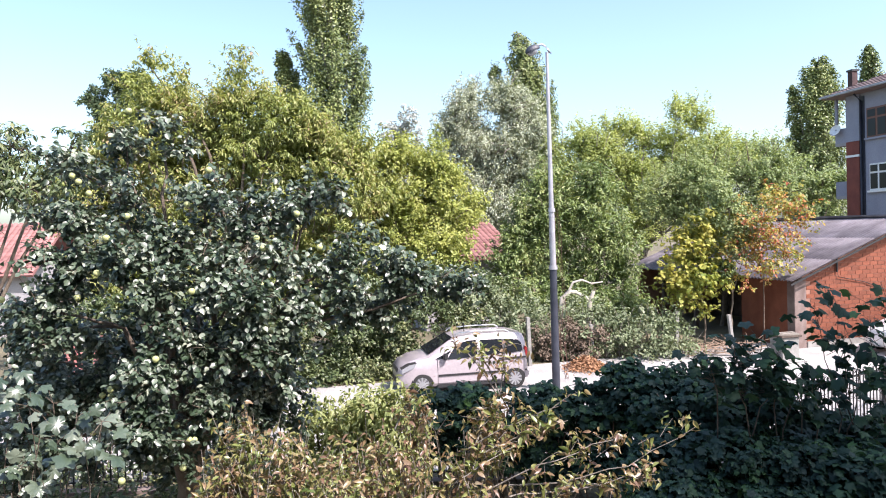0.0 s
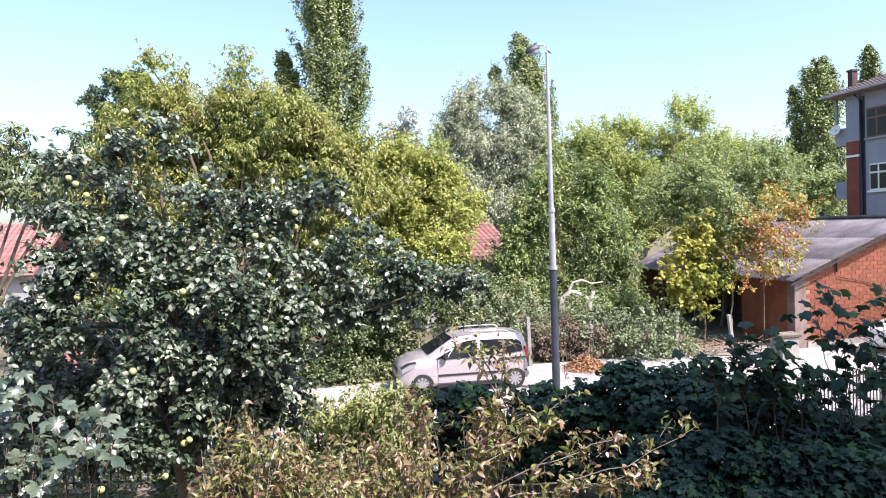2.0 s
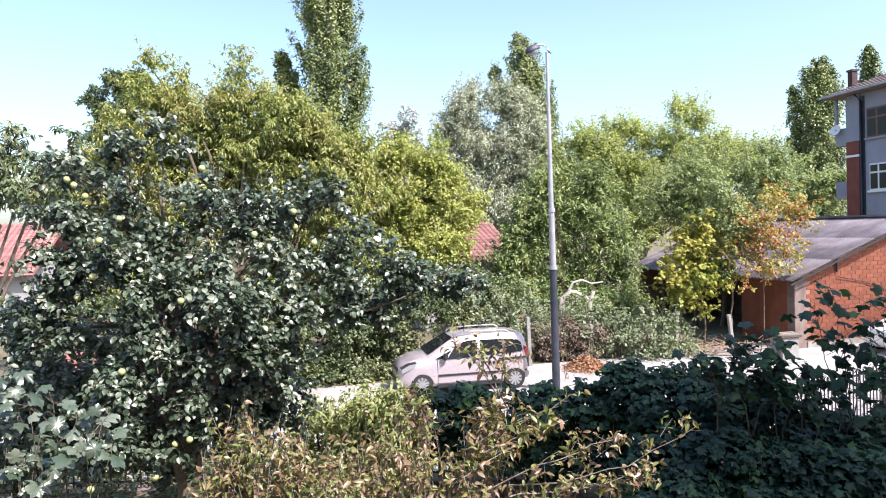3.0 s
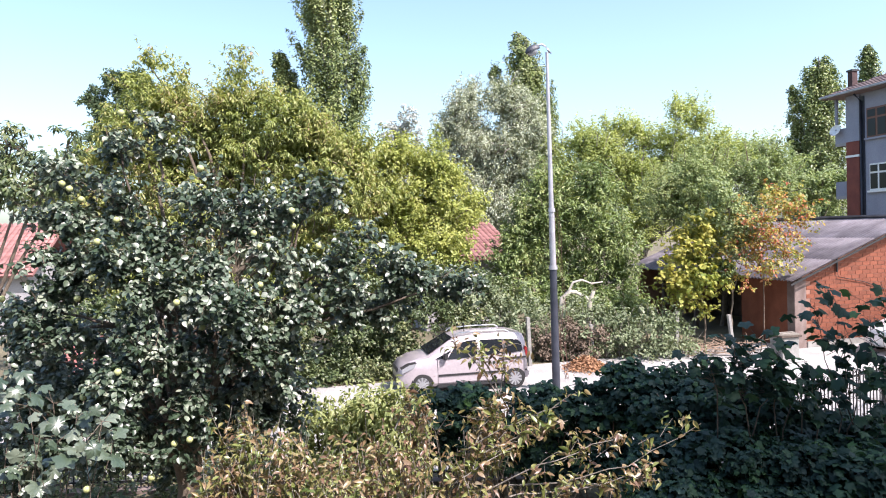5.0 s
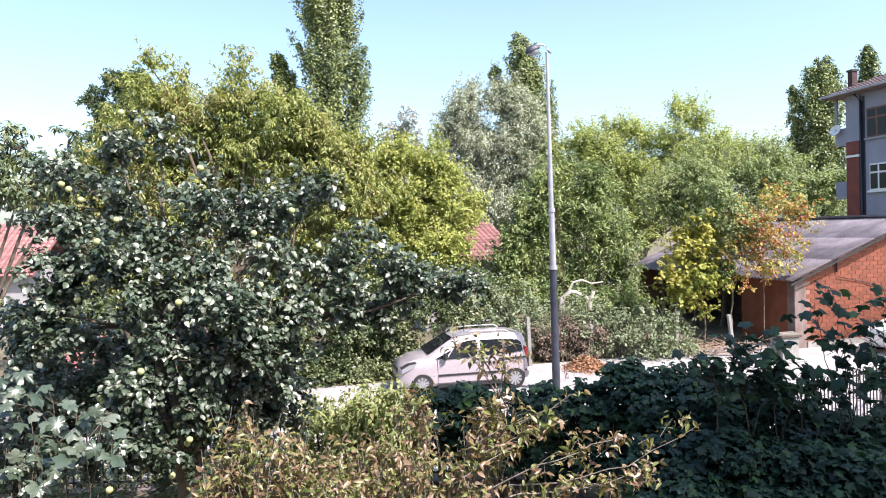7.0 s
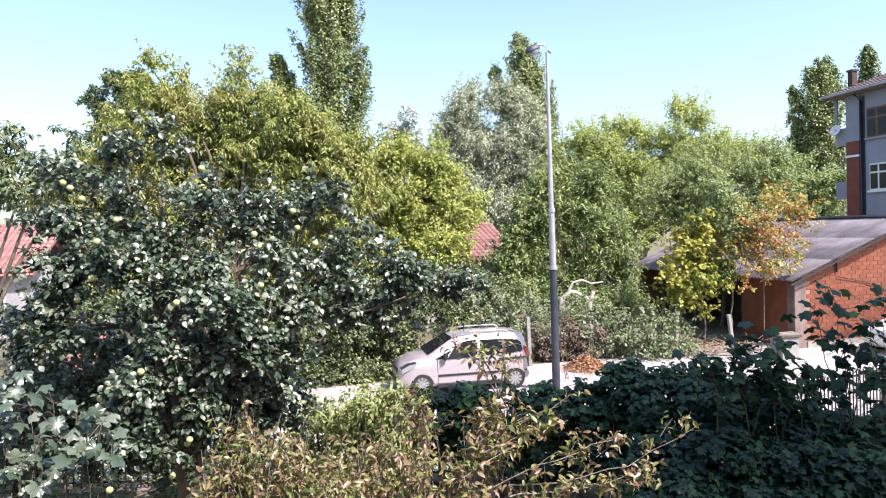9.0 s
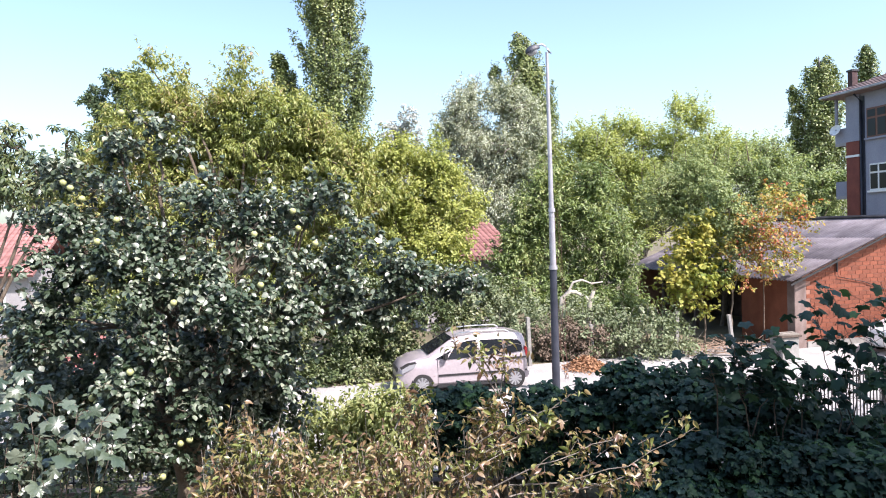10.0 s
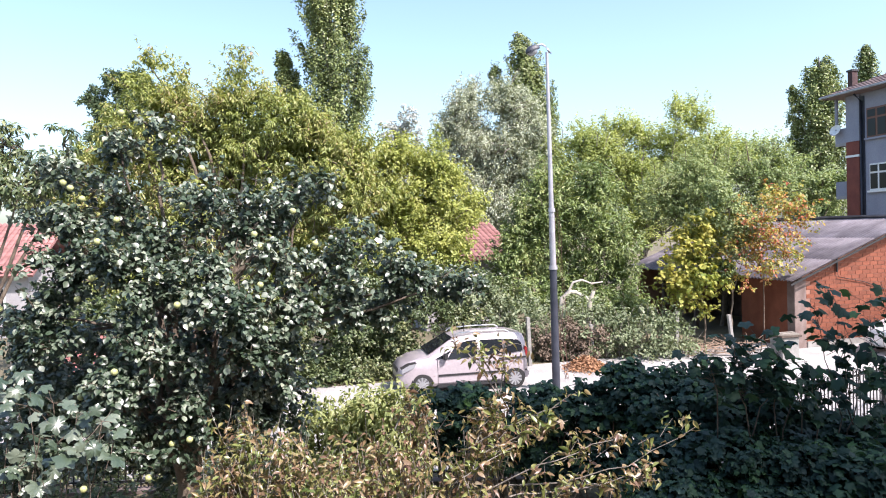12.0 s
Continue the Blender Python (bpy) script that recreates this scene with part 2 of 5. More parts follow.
def leaves(name, pos, out, size, shape, material, rng, parent=None, label="", droop=0.3, face=0.7, wild=0.75, sunny=0.5):
    """Leaves at pos, turned upward, outward and to the sun with some wildness, hanging by droop."""
    n = len(pos)
    up = np.array([0, 0, 1.0])
    nrm = unit(out * 0.7 + up * face + np.array(SUN_TO) * sunny + rng.normal(size=(n, 3)) * wild)
    lie = unit(out * 0.6 - up * droop + rng.normal(size=(n, 3)) * 0.8)
    side = unit(np.cross(lie, nrm))
    lie = np.cross(nrm, side)
    v, f = LEAF[shape]
    v, f = np.array(v, float), np.array(f)
    s = size * rng.uniform(0.6, 1.25, n)
    w = s * rng.uniform(0.85, 1.15, n)
    curl = rng.uniform(0.3, 2.2, n) * s
    vs = (pos[:, None] + v[None, :, 0:1] * (side * w[:, None])[:, None] + v[None, :, 1:2] * (lie * s[:, None])[:, None]
          + v[None, :, 2:3] * (nrm * curl[:, None])[:, None])
    fs = f[None] + (np.arange(n) * len(v))[:, None, None]
    ob = arrays(name, vs.reshape(-1, 3), fs.reshape(-1, 3), material, parent, label, smooth=len(v) > 6)
    return ob


class Wood:
    """Tapered branches, gathered into one mesh."""

    def __init__(self, sides=6):
        self.v, self.f, self.sides = [], [], sides

    def limb(self, pts, r0, r1):
        k, base = self.sides, len(self.v)
        pts = [Vector(p) for p in pts]
        for i, p in enumerate(pts):
            d = (pts[min(i + 1, len(pts) - 1)] - pts[max(i - 1, 0)]).normalized()
            a = d.orthogonal().normalized()
            b = d.cross(a)
            r = r0 + (r1 - r0) * i / (len(pts) - 1)
            for j in range(k):
                t = 2 * math.pi * j / k
                self.v.append(p + (a * math.cos(t) + b * math.sin(t)) * r)
        for i in range(len(pts) - 1):
            for j in range(k):
                a0, a1 = base + i * k + j, base + i * k + (j + 1) % k
                self.f.append((a0, a1, a1 + k, a0 + k))

    def bow(self, a, b, r0, r1, rng, bend=0.12, rise=0.0, n=6):
        """A limb from a to b, wandering and arching a little; returns its points."""
        a, b = Vector(a), Vector(b)
        ln = (b - a).length
        off = Vector(rng.normal(size=3)) * bend * ln
        pts = []
        for i in range(n + 1):
            t = i / n
            w = math.sin(math.pi * t)
            pts.append(a.lerp(b, t) + off * w + Vector((0, 0, rise * ln * w)) + Vector(rng.normal(size=3)) * ln * 0.012 * w)
        self.limb(pts, r0, r1)
        return pts

    def done(self, name, material, parent=None, label=""):
        ob = arrays(name, [tuple(v) for v in self.v], self.f, material, parent, label, smooth=True)
        return tagged(ob, kind="stuff") if name == "branchwork" else ob


def cloud(lobes, n, rng, per=22, spread=0.16, inner=0.45, tall=0.8):
    """Leaf places gathered on twigs inside egg-shaped lobes (x, y, z, half width, half height); also the twig ends."""
    lobes = np.array(lobes, float)
    wts = (lobes[:, 3] ** 2 * lobes[:, 4]) ** 0.7
    m = max(1, n // per)
    pick = rng.choice(len(lobes), m, p=wts / wts.sum())
    d = unit(rng.normal(size=(m, 3)))
    r = rng.uniform(inner ** 3, 1.0, m) ** (1 / 3) * rng.uniform(0.86, 1.12, m)
    half = lobes[pick][:, [3, 3, 4]]
    twig = lobes[pick, :3] + d * r[:, None] * half
    cnt = rng.integers(per // 2, per + per // 2 + 1, m)
    own = np.repeat(np.arange(m), cnt)
    sp = (spread * np.minimum(half[:, 0], half[:, 2]) * rng.uniform(0.6, 1.5, m))[own]
    puff = unit(rng.normal(size=(len(own), 3))) * rng.uniform(0.3, 1.2, len(own))[:, None]
    pos = twig[own] + puff * sp[:, None] * np.array([1, 1, tall])
    out = unit(0.55 * d[own] + 0.9 * unit(puff))
    return pos, out, twig, lobes[pick, :3]


def sprigs(lobes, m, rng, per=16, length=0.35, inner=0.3, up=0.5, slack=0.03):
    """Leaf places along m short shoots that start inside the lobes and grow outwards and up; also the shoots' ends."""
    lobes = np.array(lobes, float)
    wts = (lobes[:, 3] ** 2 * lobes[:, 4]) ** 0.7
    pick = rng.choice(len(lobes), m, p=wts / wts.sum())
    d = unit(rng.normal(size=(m, 3)))
    r = rng.uniform(inner ** 3, 1.0, m) ** (1 / 3) * 0.92
    start = lobes[pick, :3] + d * r[:, None] * lobes[pick][:, [3, 3, 4]]
    way = unit(0.8 * d + np.array([0, 0, up]) + 0.45 * rng.normal(size=(m, 3)))
    end = start + way * (length * rng.uniform(0.5, 1.5, m))[:, None]
    own = np.repeat(np.arange(m), rng.integers(per // 2, per + per // 2 + 1, m))
    t = rng.uniform(0.0, 1.05, len(own))[:, None]
    side = unit(np.cross(way[own], rng.normal(size=(len(own), 3))))
    pos = start[own] * (1 - t) + end[own] * t + side * slack * rng.uniform(0.2, 1.4, len(own))[:, None]
    return pos, unit(0.9 * side + 0.45 * way[own]), end, start


def billow(lobes, k, rng, f=0.38, tall=1.0):
    """Breaks every lobe up into k smaller overlapping puffs."""
    got = []
    for x, y, z, a, b in lobes:
        for d in unit(rng.normal(size=(k, 3))):
            r, g = rng.uniform(0.25, 0.92), f * rng.uniform(0.7, 1.25)
            got.append((x + d[0] * a * r, y + d[1] * a * r, z + d[2] * b * r, a * g, b * g * tall))
    return got


def tree(name, base, lobes, n, size, shape, leaf, label, bark=BARK, trunk=0.16, seed=1, droop=0.3, spread=0.3, per=22, inner=0.55,
         twigs=140, group="", category="tree", fork=0.45, face=0.45, wild=0.45, tall=0.9, bend=0.07, puffs=16, puff=0.42, shoot=0.0, up=0.5, slack=0.05):
    """A tapered trunk with limbs to every lobe of the crown, fine twigs and leaves."""
    rng = np.random.default_rng(seed)
    root = empty(name, pose(*base), label, category, group)
    rel = [(x - base[0], y - base[1], z - base[2], a, b) for x, y, z, a, b in lobes]
    mid = np.average(np.array(rel)[:, :3], axis=0, weights=[l[3] for l in rel])
    wood = Wood()
    top = Vector((mid[0] * 0.6, mid[1] * 0.6, mid[2] * fork))
    wood.bow((0, 0, -0.1), top, trunk, trunk * 0.7, rng, 0.03)
    for l in rel:
        wood.bow(top, l[:3], trunk * 0.36, trunk * 0.1, rng, bend, 0.03 if bend > 0.03 else 0.0)
    wood.done("trunk", bark, root)
    puffed = billow(rel, puffs, rng, puff, tall) if puffs else rel
    if shoot:
        pos, out, twig, mids = sprigs(puffed, n // per, rng, per, shoot, inner, up, slack)
    else:
        pos, out, twig, mids = cloud(puffed, n, rng, per, spread, inner)
    out, pos = out[pos[:, 2] > 0.02 - base[2]], pos[pos[:, 2] > 0.02 - base[2]]
    tw = Wood(4)
    for i in rng.permutation(len(twig))[:twigs]:
        tw.bow(mids[i], twig[i], trunk * 0.13, trunk * 0.04, rng, 0.08, 0.03, 4)
    tw.done("branchwork", bark, root)
    leaves("crown", pos, out, size, shape, leaf, rng, root, "", droop, face, wild)
    return root


def poplar(base, spine, plumes, per, size, label, seed, girth=0.34, length=2.4, trunk=0.3):
    """A columnar poplar: upswept plumes of leaves round a spine of (height, x, radius) rows, in world metres."""
    rng = np.random.default_rng(seed)
    root = empty("poplar_tree", pose(*base), label, "tree", "poplars")
    zs, xs, rs = (np.array(c, float) for c in zip(*spine))
    wood, twigs = Wood(7), Wood(4)
    wood.limb([(0, 0, -0.1)] + [(x - base[0], 0, z - base[2]) for z, x, r in spine], trunk, 0.04)
    z = rng.uniform(zs[0], zs[-1], plumes)
    a = rng.uniform(0, 2 * math.pi, plumes)
    frac = np.sqrt(rng.uniform(0.08, 1.0, plumes))
    r = np.interp(z, zs, rs) * frac
    ln = length * rng.uniform(0.6, 1.3, plumes)
    tip = np.stack([np.interp(z, zs, xs) + np.cos(a) * r, base[1] + np.sin(a) * r, z], 1)
    low = np.stack([np.interp(z - ln, zs, xs) + np.cos(a) * r * 0.55, base[1] + np.sin(a) * r * 0.55, z - ln], 1)
    tip, low = tip - np.array(base), low - np.array(base)
    own = np.repeat(np.arange(plumes), rng.integers(int(per * 0.6), int(per * 1.4), plumes))
    t = rng.uniform(0.0, 1.0, len(own))
    wide = girth * (0.25 + np.sin(math.pi * np.clip(t, 0, 1) ** 0.9)) * rng.uniform(0.7, 1.2, plumes)[own]
    puff = unit(rng.normal(size=(len(own), 3)))
    pos = low[own] * (1 - t)[:, None] + tip[own] * t[:, None] + puff * (wide * np.sqrt(rng.random(len(own))))[:, None]
    out = unit(puff + 0.5 * np.stack([np.cos(a), np.sin(a), 0 * a], 1)[own])
    for i in range(0, plumes, 3):
        twigs.bow(tuple(low[i]), tuple(tip[i]), 0.03, 0.01, rng, 0.03, n=3)
    wood.done("trunk", BARK_GREY, root)
    twigs.done("branchwork", BARK_GREY, root)
    leaves("crown", pos, out, size, "kite", L_POPLAR, rng, root, "", 0.2, 0.3, 0.4)
    return root


# ---- ground ----
def ground():
    n = 60
    xs = np.sign(np.linspace(-1, 1, n)) * np.abs(np.linspace(-1, 1, n)) ** 3 * 2500
    X, Y = np.meshgrid(xs, xs + 20)
    v = np.stack([X, Y, 0 * X], -1).reshape(-1, 3)
    f = [(i * n + j, i * n + j + 1, (i + 1) * n + j + 1, (i + 1) * n + j) for i in range(n - 1) for j in range(n - 1)]
    tagged(arrays("ground", v, f, EARTH), "dry brown earth between the gardens", "ground", kind="structure")
    bm = bmesh.new()
    ring = [(-40, 11.5), (40, 11.5), (40, 34), (14, 24.5), (6.5, 21.6), (2.6, 20.5), (0.6, 19.6), (-1.4, 18.75), (-3.7, 18.2), (-8, 17.6), (-40, 17.4)]
    bm.faces.new([bm.verts.new((x, y, 0.012)) for x, y in ring])
    ob = part("road", bm, GRAVEL)
    tagged(ob, "pale sunlit gravel lane and yard", "road", kind="structure")


ground()


# ---- walls out of view ----
def closing_walls():
    a = boxed("wall_behind", (-14, -1.4, 0), (12, -0.9, 7.5), PLASTER)
    tagged(a, "plain plastered house wall behind the viewer", "wall", kind="structure")
    # unseen thin slab, added and sized to cast the shade on the hedge
    b = boxed("wall_side", (7.3, 3.1, 0), (16, 3.5, 14.5), PLASTER)
    tagged(b, "unseen plain tall wall added to shade the hedge", "wall", kind="structure")


closing_walls()


# ---- brick shed ----
def shed():
    root = empty("brick_shed", pose(10.95, 21.7, 0, 0, 0, 14.5), "orange brick shed with a weathered corrugated roof", "shed")
    W, L, H, R = 9.0, 9.4, 2.25, 3.98
    # front gable backing, the side wall and the far gable
    def gable(name, y0, y1, mat):
        bm = bmesh.new()
        ring = [(0, 0), (W, 0), (W, H), (W / 2, R - 0.06), (0, H - 0.04)]
        f = bm.faces.new([bm.verts.new((x, y0, z)) for x, z in ring])
        up = bmesh.ops.extrude_face_region(bm, geom=[f])
        bmesh.ops.translate(bm, vec=(0, y1 - y0, 0), verts=[v for v in up["geom"] if isinstance(v, bmesh.types.BMVert)])
        bmesh.ops.recalc_face_normals(bm, faces=bm.faces)
        return part(name, bm, mat, root)
    front = gable("front_wall", 0.0, 0.2, MORTAR)
    gable("rear_wall", L - 0.2, L, MORTAR)
    boxed("side_wall", (0, 0.2, 0), (0.2, 2.5, H - 0.05), BRICK, root)
    boxed("side_wall", (W - 0.2, 0.2, 0), (W, L - 0.2, H - 0.05), MORTAR, root)
    boxed("corner_pillar", (-0.03, -0.03, 0), (0.40, 0.3, H - 0.12), PILLAR, root, "stained brown-grey rendered corner pillar", 0.01)
    for y in (5.2, 7.4, 9.2):
        boxed("post", (0.02, y, 0), (0.16, y + 0.14, H - 0.03), DARKWOOD, root, "", 0.01)
    boxed("inner_wall", (3.6, 3.4, 0), (3.8, L - 0.2, 2.9), DARKWOOD, root)
    boxed("eave_beam", (-0.12, -0.3, H - 0.1), (0.02, L + 0.2, H + 0.02), DARKWOOD, root)
    # corrugated sheets, three rows up each slope
    slope = math.atan2(R - H, W / 2)
    run = (W / 2 + 0.45) / math.cos(slope)
    wave, wid = 0.15, 0.9
    def sheet(side, i, k, rows=3):
        n = 25
        y0 = -0.42 + i * wid
        ln = run / rows
        v, f = [], []
        for a in (0, 1):
            d = run - (k + a) * ln - (0.12 if a == 0 and k else 0) * -1
            for lift in (0.0, 0.012):
                for j in range(n):
                    y = y0 + j / (n - 1) * (wid + 0.06)
                    z = 0.034 * math.cos(2 * math.pi * y / wave) + 0.012 * (rows - k) + lift + (0.02 if a == 0 else 0.0)
                    dist = d if a == 0 else max(d, -0.02)
                    x = W / 2 - side * (dist * math.cos(slope) + z * math.sin(slope) * 0)
                    v.append((x, y, R + 0.05 - dist * math.sin(slope) + z))
        for b in (0, n):
            o = 2 * n
            f += [(b + j, b + j + 1, o + b + j + 1, o + b + j) for j in range(n - 1)]
        f += [(j, j + 1, n + j + 1, n + j) for j in range(n - 1)]
        arrays("roof_sheet", v, f, SHEET, root, smooth=True)
    for side in (1, -1):
        for i in range(11):
            for k in range(3):
                sheet(side, i, k)
    boxed("ridge_cap", (W / 2 - 0.16, -0.46, R + 0.08), (W / 2 + 0.16, L + 0.3, R + 0.16), SHEET, root, "", 0.03)
    # verge board under the sheets
    for side in (1, -1):
        bm = bmesh.new()
        box(bm, (0, -0.37, -0.06), (run, -0.345, 0.0))
        bm.transform(Matrix.Translation((W / 2, 0, R + 0.0)) @ Matrix.Scale(side * -1, 4, (1, 0, 0)) @ Matrix.Rotation(slope, 4, "Y"))
        bmesh.ops.recalc_face_normals(bm, faces=bm.faces)
        part("verge_board", bm, BLACK, root)
    # bricks of the visible half of the gable
    bl, bh = 0.29, 0.135
    bm = box(bmesh.new(), (0, -0.010, 0), (bl - 0.012, 0.0, bh - 0.014), 0.003)
    first = part("brick", bm, BRICK, front)
    mesh, used, rng = first.data, False, random.Random(3)
    for r in range(27):
        for c in range(16):
            x = 0.44 + (c - 0.5 * (r % 2)) * bl
            z = 0.22 + r * bh
            roof = H + (x) * (R - H) / (W / 2) - 0.2
            if x < 0.43 or z > roof or x > 4.6:
                continue
            ob = first if not used else new("brick", mesh)
            used = True
            ob.parent = front
            ob.matrix_basis = pose(x, rng.uniform(-0.003, 0.001), z)
    boxed("plinth", (0.43, -0.04, 0), (W, 0.0, 0.2), CONCRETE, root, "", 0.01)
    w = Wood(5)
    w.limb([(1.55, -0.07, 2.78), (1.6, -0.06, 2.2), (2.6, -0.05, 2.0), (3.4, -0.05, 1.72), (4.4, -0.05, 1.5)], 0.012, 0.012)
    w.limb([(1.55, -0.07, 2.78), (1.56, -0.06, 2.35)], 0.035, 0.035)
    w.done("cable", BLACK, root)


# ---- apartment block ----
def apartment():
    root = empty("apartment_building", pose(22.3, 37.0, 0, 0, 0, 12.1), "blue-grey apartment building with red corner cladding and a wide eave", "building")
    # local: -y runs towards the viewer along the facade, +x into the house
    E = 10.6
    wall = boxed("wall", (0.02, -14, 0), (11, 0, E), GREY_PLASTER, root)
    boxed("wall", (-0.06, 0.0, 8.15), (3, 0.9, E), GREY_PLASTER, root)
    boxed("corner_cladding", (-0.06, 0.02, 0), (3, 0.9, 8.14), CLAD, root, "dark red clad corner")
    boxed("band", (-0.1, -0.01, 7.3), (3, 0.93, 7.42), WHITE, root, "white band")
    # dark box laid on the wall face, nothing is cut into the wall
    boxed("recess", (-0.03, -0.30, 0), (0.018, 0.018, 10.45), POLE_DARK, root, "dark strip beside the cladding")
    dp = Wood(10)
    dp.limb([(-0.1, -0.16, 0.2), (-0.1, -0.16, 10.2), (-0.5, -0.16, 10.55)], 0.055, 0.055)
    dp.done("downpipe", POLE_DARK, root, "dark rain downpipe")
    for z in (2.2, 5.1, 8.0):
        boxed("balcony_slab", (0.02, 0.92, z), (3, 1.75, z + 0.16), PLASTER, root)
        boxed("balcony_parapet", (0.02, 0.95, z + 0.16), (0.1, 1.75, z + 0.95), GREY_PLASTER, root)
        boxed("balcony_wall", (1.2, 0.92, z + 0.16), (1.3, 1.75, z + 2.7), PLASTER, root)
    boxed("balcony_post", (0.0, 1.6, 8.9), (0.1, 1.75, E), GREY_PLASTER, root)

    def window(y, z0, z1, wid, frame_mat, sill_mat):
        w = boxed("window", (-0.02, y - wid, z0), (0.05, y, z1), frame_mat, root)
        n = 3
        for i in range(n):
            for a, b in ((0.06, 0.63), (0.70, 0.94)):
                boxed("pane", (-0.03, y - wid + (i + 0.1) * wid / n, z0 + a * (z1 - z0)), (-0.015, y - wid + (i + 0.9) * wid / n, z0 + b * (z1 - z0)), GLASS, w)
        boxed("sill", (-0.12, y - wid - 0.08, z0 - 0.1), (0.02, y + 0.08, z0), sill_mat, w)
    for k in range(3):
        window(-0.45 - k * 4.2, 8.2, 9.75, 1.9, BROWN_FRAME, GREY_PLASTER)
        window(-0.6 - k * 4.2, 5.45, 6.85, 1.7, WHITE_FRAME, WHITE)
        window(-0.6 - k * 4.2, 2.5, 3.9, 1.7, WHITE_FRAME, WHITE)
    # hipped roof
    bm = bmesh.new()
    a = [(-0.72, 1.95), (12, 1.95), (12, -15), (-0.72, -15)]
    lo = [bm.verts.new((x, y, E + 0.02)) for x, y in a]
    hi = [bm.verts.new((x, y, E + 0.16)) for x, y in a]
    r = [bm.verts.new((5.6, -3.6, E + 2.7)), bm.verts.new((5.6, -9, E + 2.7))]
    bm.faces.new(lo)
    for i in range(4):
        bm.faces.new((lo[i], lo[(i + 1) % 4], hi[(i + 1) % 4], hi[i]))
    for q in ((hi[0], hi[1], r[0]), (hi[1], hi[2], r[1], r[0]), (hi[2], hi[3], r[1]), (hi[3], hi[0], r[0], r[1])):
        bm.faces.new(q)
    bmesh.ops.recalc_face_normals(bm, faces=bm.faces)
    roof = part("roof", bm, ROOF_GREY, root, "faded grey-brown tile roof")
    slope = math.atan2(2.54, 6.35)
    for i in range(14):
        d = i * 0.46
        boxed("tile_row", (-0.75 + d, -14.6 + d * 0.6, E + 0.17 + d * math.tan(slope)), (-0.65 + d, 1.9 - d * 0.85, E + 0.2 + d * math.tan(slope)), ROOF_GREY, roof)
    boxed("gutter", (-0.84, -15, E + 0.04), (-0.72, 2.0, E + 0.15), POLE, root, "", 0.03)
    c = boxed("chimney", (0.34, 0.84, E + 0.15), (0.68, 1.16, E + 1.4), CHIMNEY, root)
    boxed("cap", (0.29, 0.79, E + 1.4), (0.73, 1.21, E + 1.5), BLACK, c)
    # satellite dish on the balcony
    d = empty("satellite_dish", pose(21.75, 38.4, 8.9), "pale satellite dish fixed to a balcony", "dish")
    bm = bmesh.new()
    bmesh.ops.create_uvsphere(bm, u_segments=20, v_segments=10, radius=0.9)
    bmesh.ops.delete(bm, geom=[v for v in bm.verts if v.co.z > -0.68], context="VERTS")
    bm.transform(Matrix.Translation((0, 0, 0.7)))
    bmesh.ops.solidify(bm, geom=bm.faces, thickness=0.02)
    bm.transform(Matrix.Rotation(radians(-65), 4, "Y") @ Matrix.Rotation(radians(20), 4, "X") @ Matrix.Scale(0.62, 4))
    part("reflector", bm, WHITE, d)
    w = Wood(6)
    w.limb([(0.05, 0, 0), (0.35, 0.1, -0.05), (0.36, 0.1, -0.6)], 0.025, 0.025)
    w.limb([(0.0, 0, -0.3), (-0.5, -0.05, -0.15)], 0.012, 0.012)
    w.done("bracket", POLE, d)


# ---- distant tiled houses ----
def far_house(x, y, turn, wx, wy, h, rise, label):
    root = empty("house", pose(x, y, 0, 0, 0, turn), label, "house")
    boxed("wall", (-wx / 2, -wy / 2, 0), (wx / 2, wy / 2, h), PLASTER, root)
    for s in (-0.28, 0.05, 0.34):
        w = boxed("window", (s * wx - 0.5, -wy / 2 - 0.03, 1.0), (s * wx + 0.5, -wy / 2 + 0.02, 2.2), WHITE_FRAME, root)
        boxed("pane", (s * wx - 0.43, -wy / 2 - 0.04, 1.07), (s * wx + 0.43, -wy / 2 - 0.02, 2.13), GLASS, w)
    slope = math.atan2(rise, wy / 2)
    for side in (-1, 1):
        bm = bmesh.new()
        ln = (wy / 2 + 0.5) / math.cos(slope)
        box(bm, (-wx / 2 - 0.4, 0, -0.1), (wx / 2 + 0.4, ln, 0))
        m = Matrix.Translation((0, 0, h + rise)) @ Matrix.Rotation(0 if side > 0 else math.pi, 4, "Z") @ Matrix.Rotation(-slope, 4, "X")
        bm.transform(m)
        roof = part("roof", bm, TILE, root, "red tile roof")
        if side > 0:
            continue
        n = int(ln / 0.34)
        for k in range(n):
            cols = int((wx + 0.8) / 0.24)
            v, f = [], []
            for c in range(cols):
                x0 = -wx / 2 - 0.4 + c * 0.24
                o = len(v)
                for a, d in ((0, k * 0.34), (1, k * 0.34 + 0.38)):
                    for b in range(4):
                        ang = math.pi * b / 3
                        v.append(tuple(m @ Vector((x0 + 0.12 - 0.105 * math.cos(ang), d, 0.02 + 0.03 * a + 0.06 * math.sin(ang)))))
                f += [(o + b, o + b + 1, o + b + 5, o + b + 4) for b in range(3)]
            arrays("tile_course", v, f, TILE, roof)


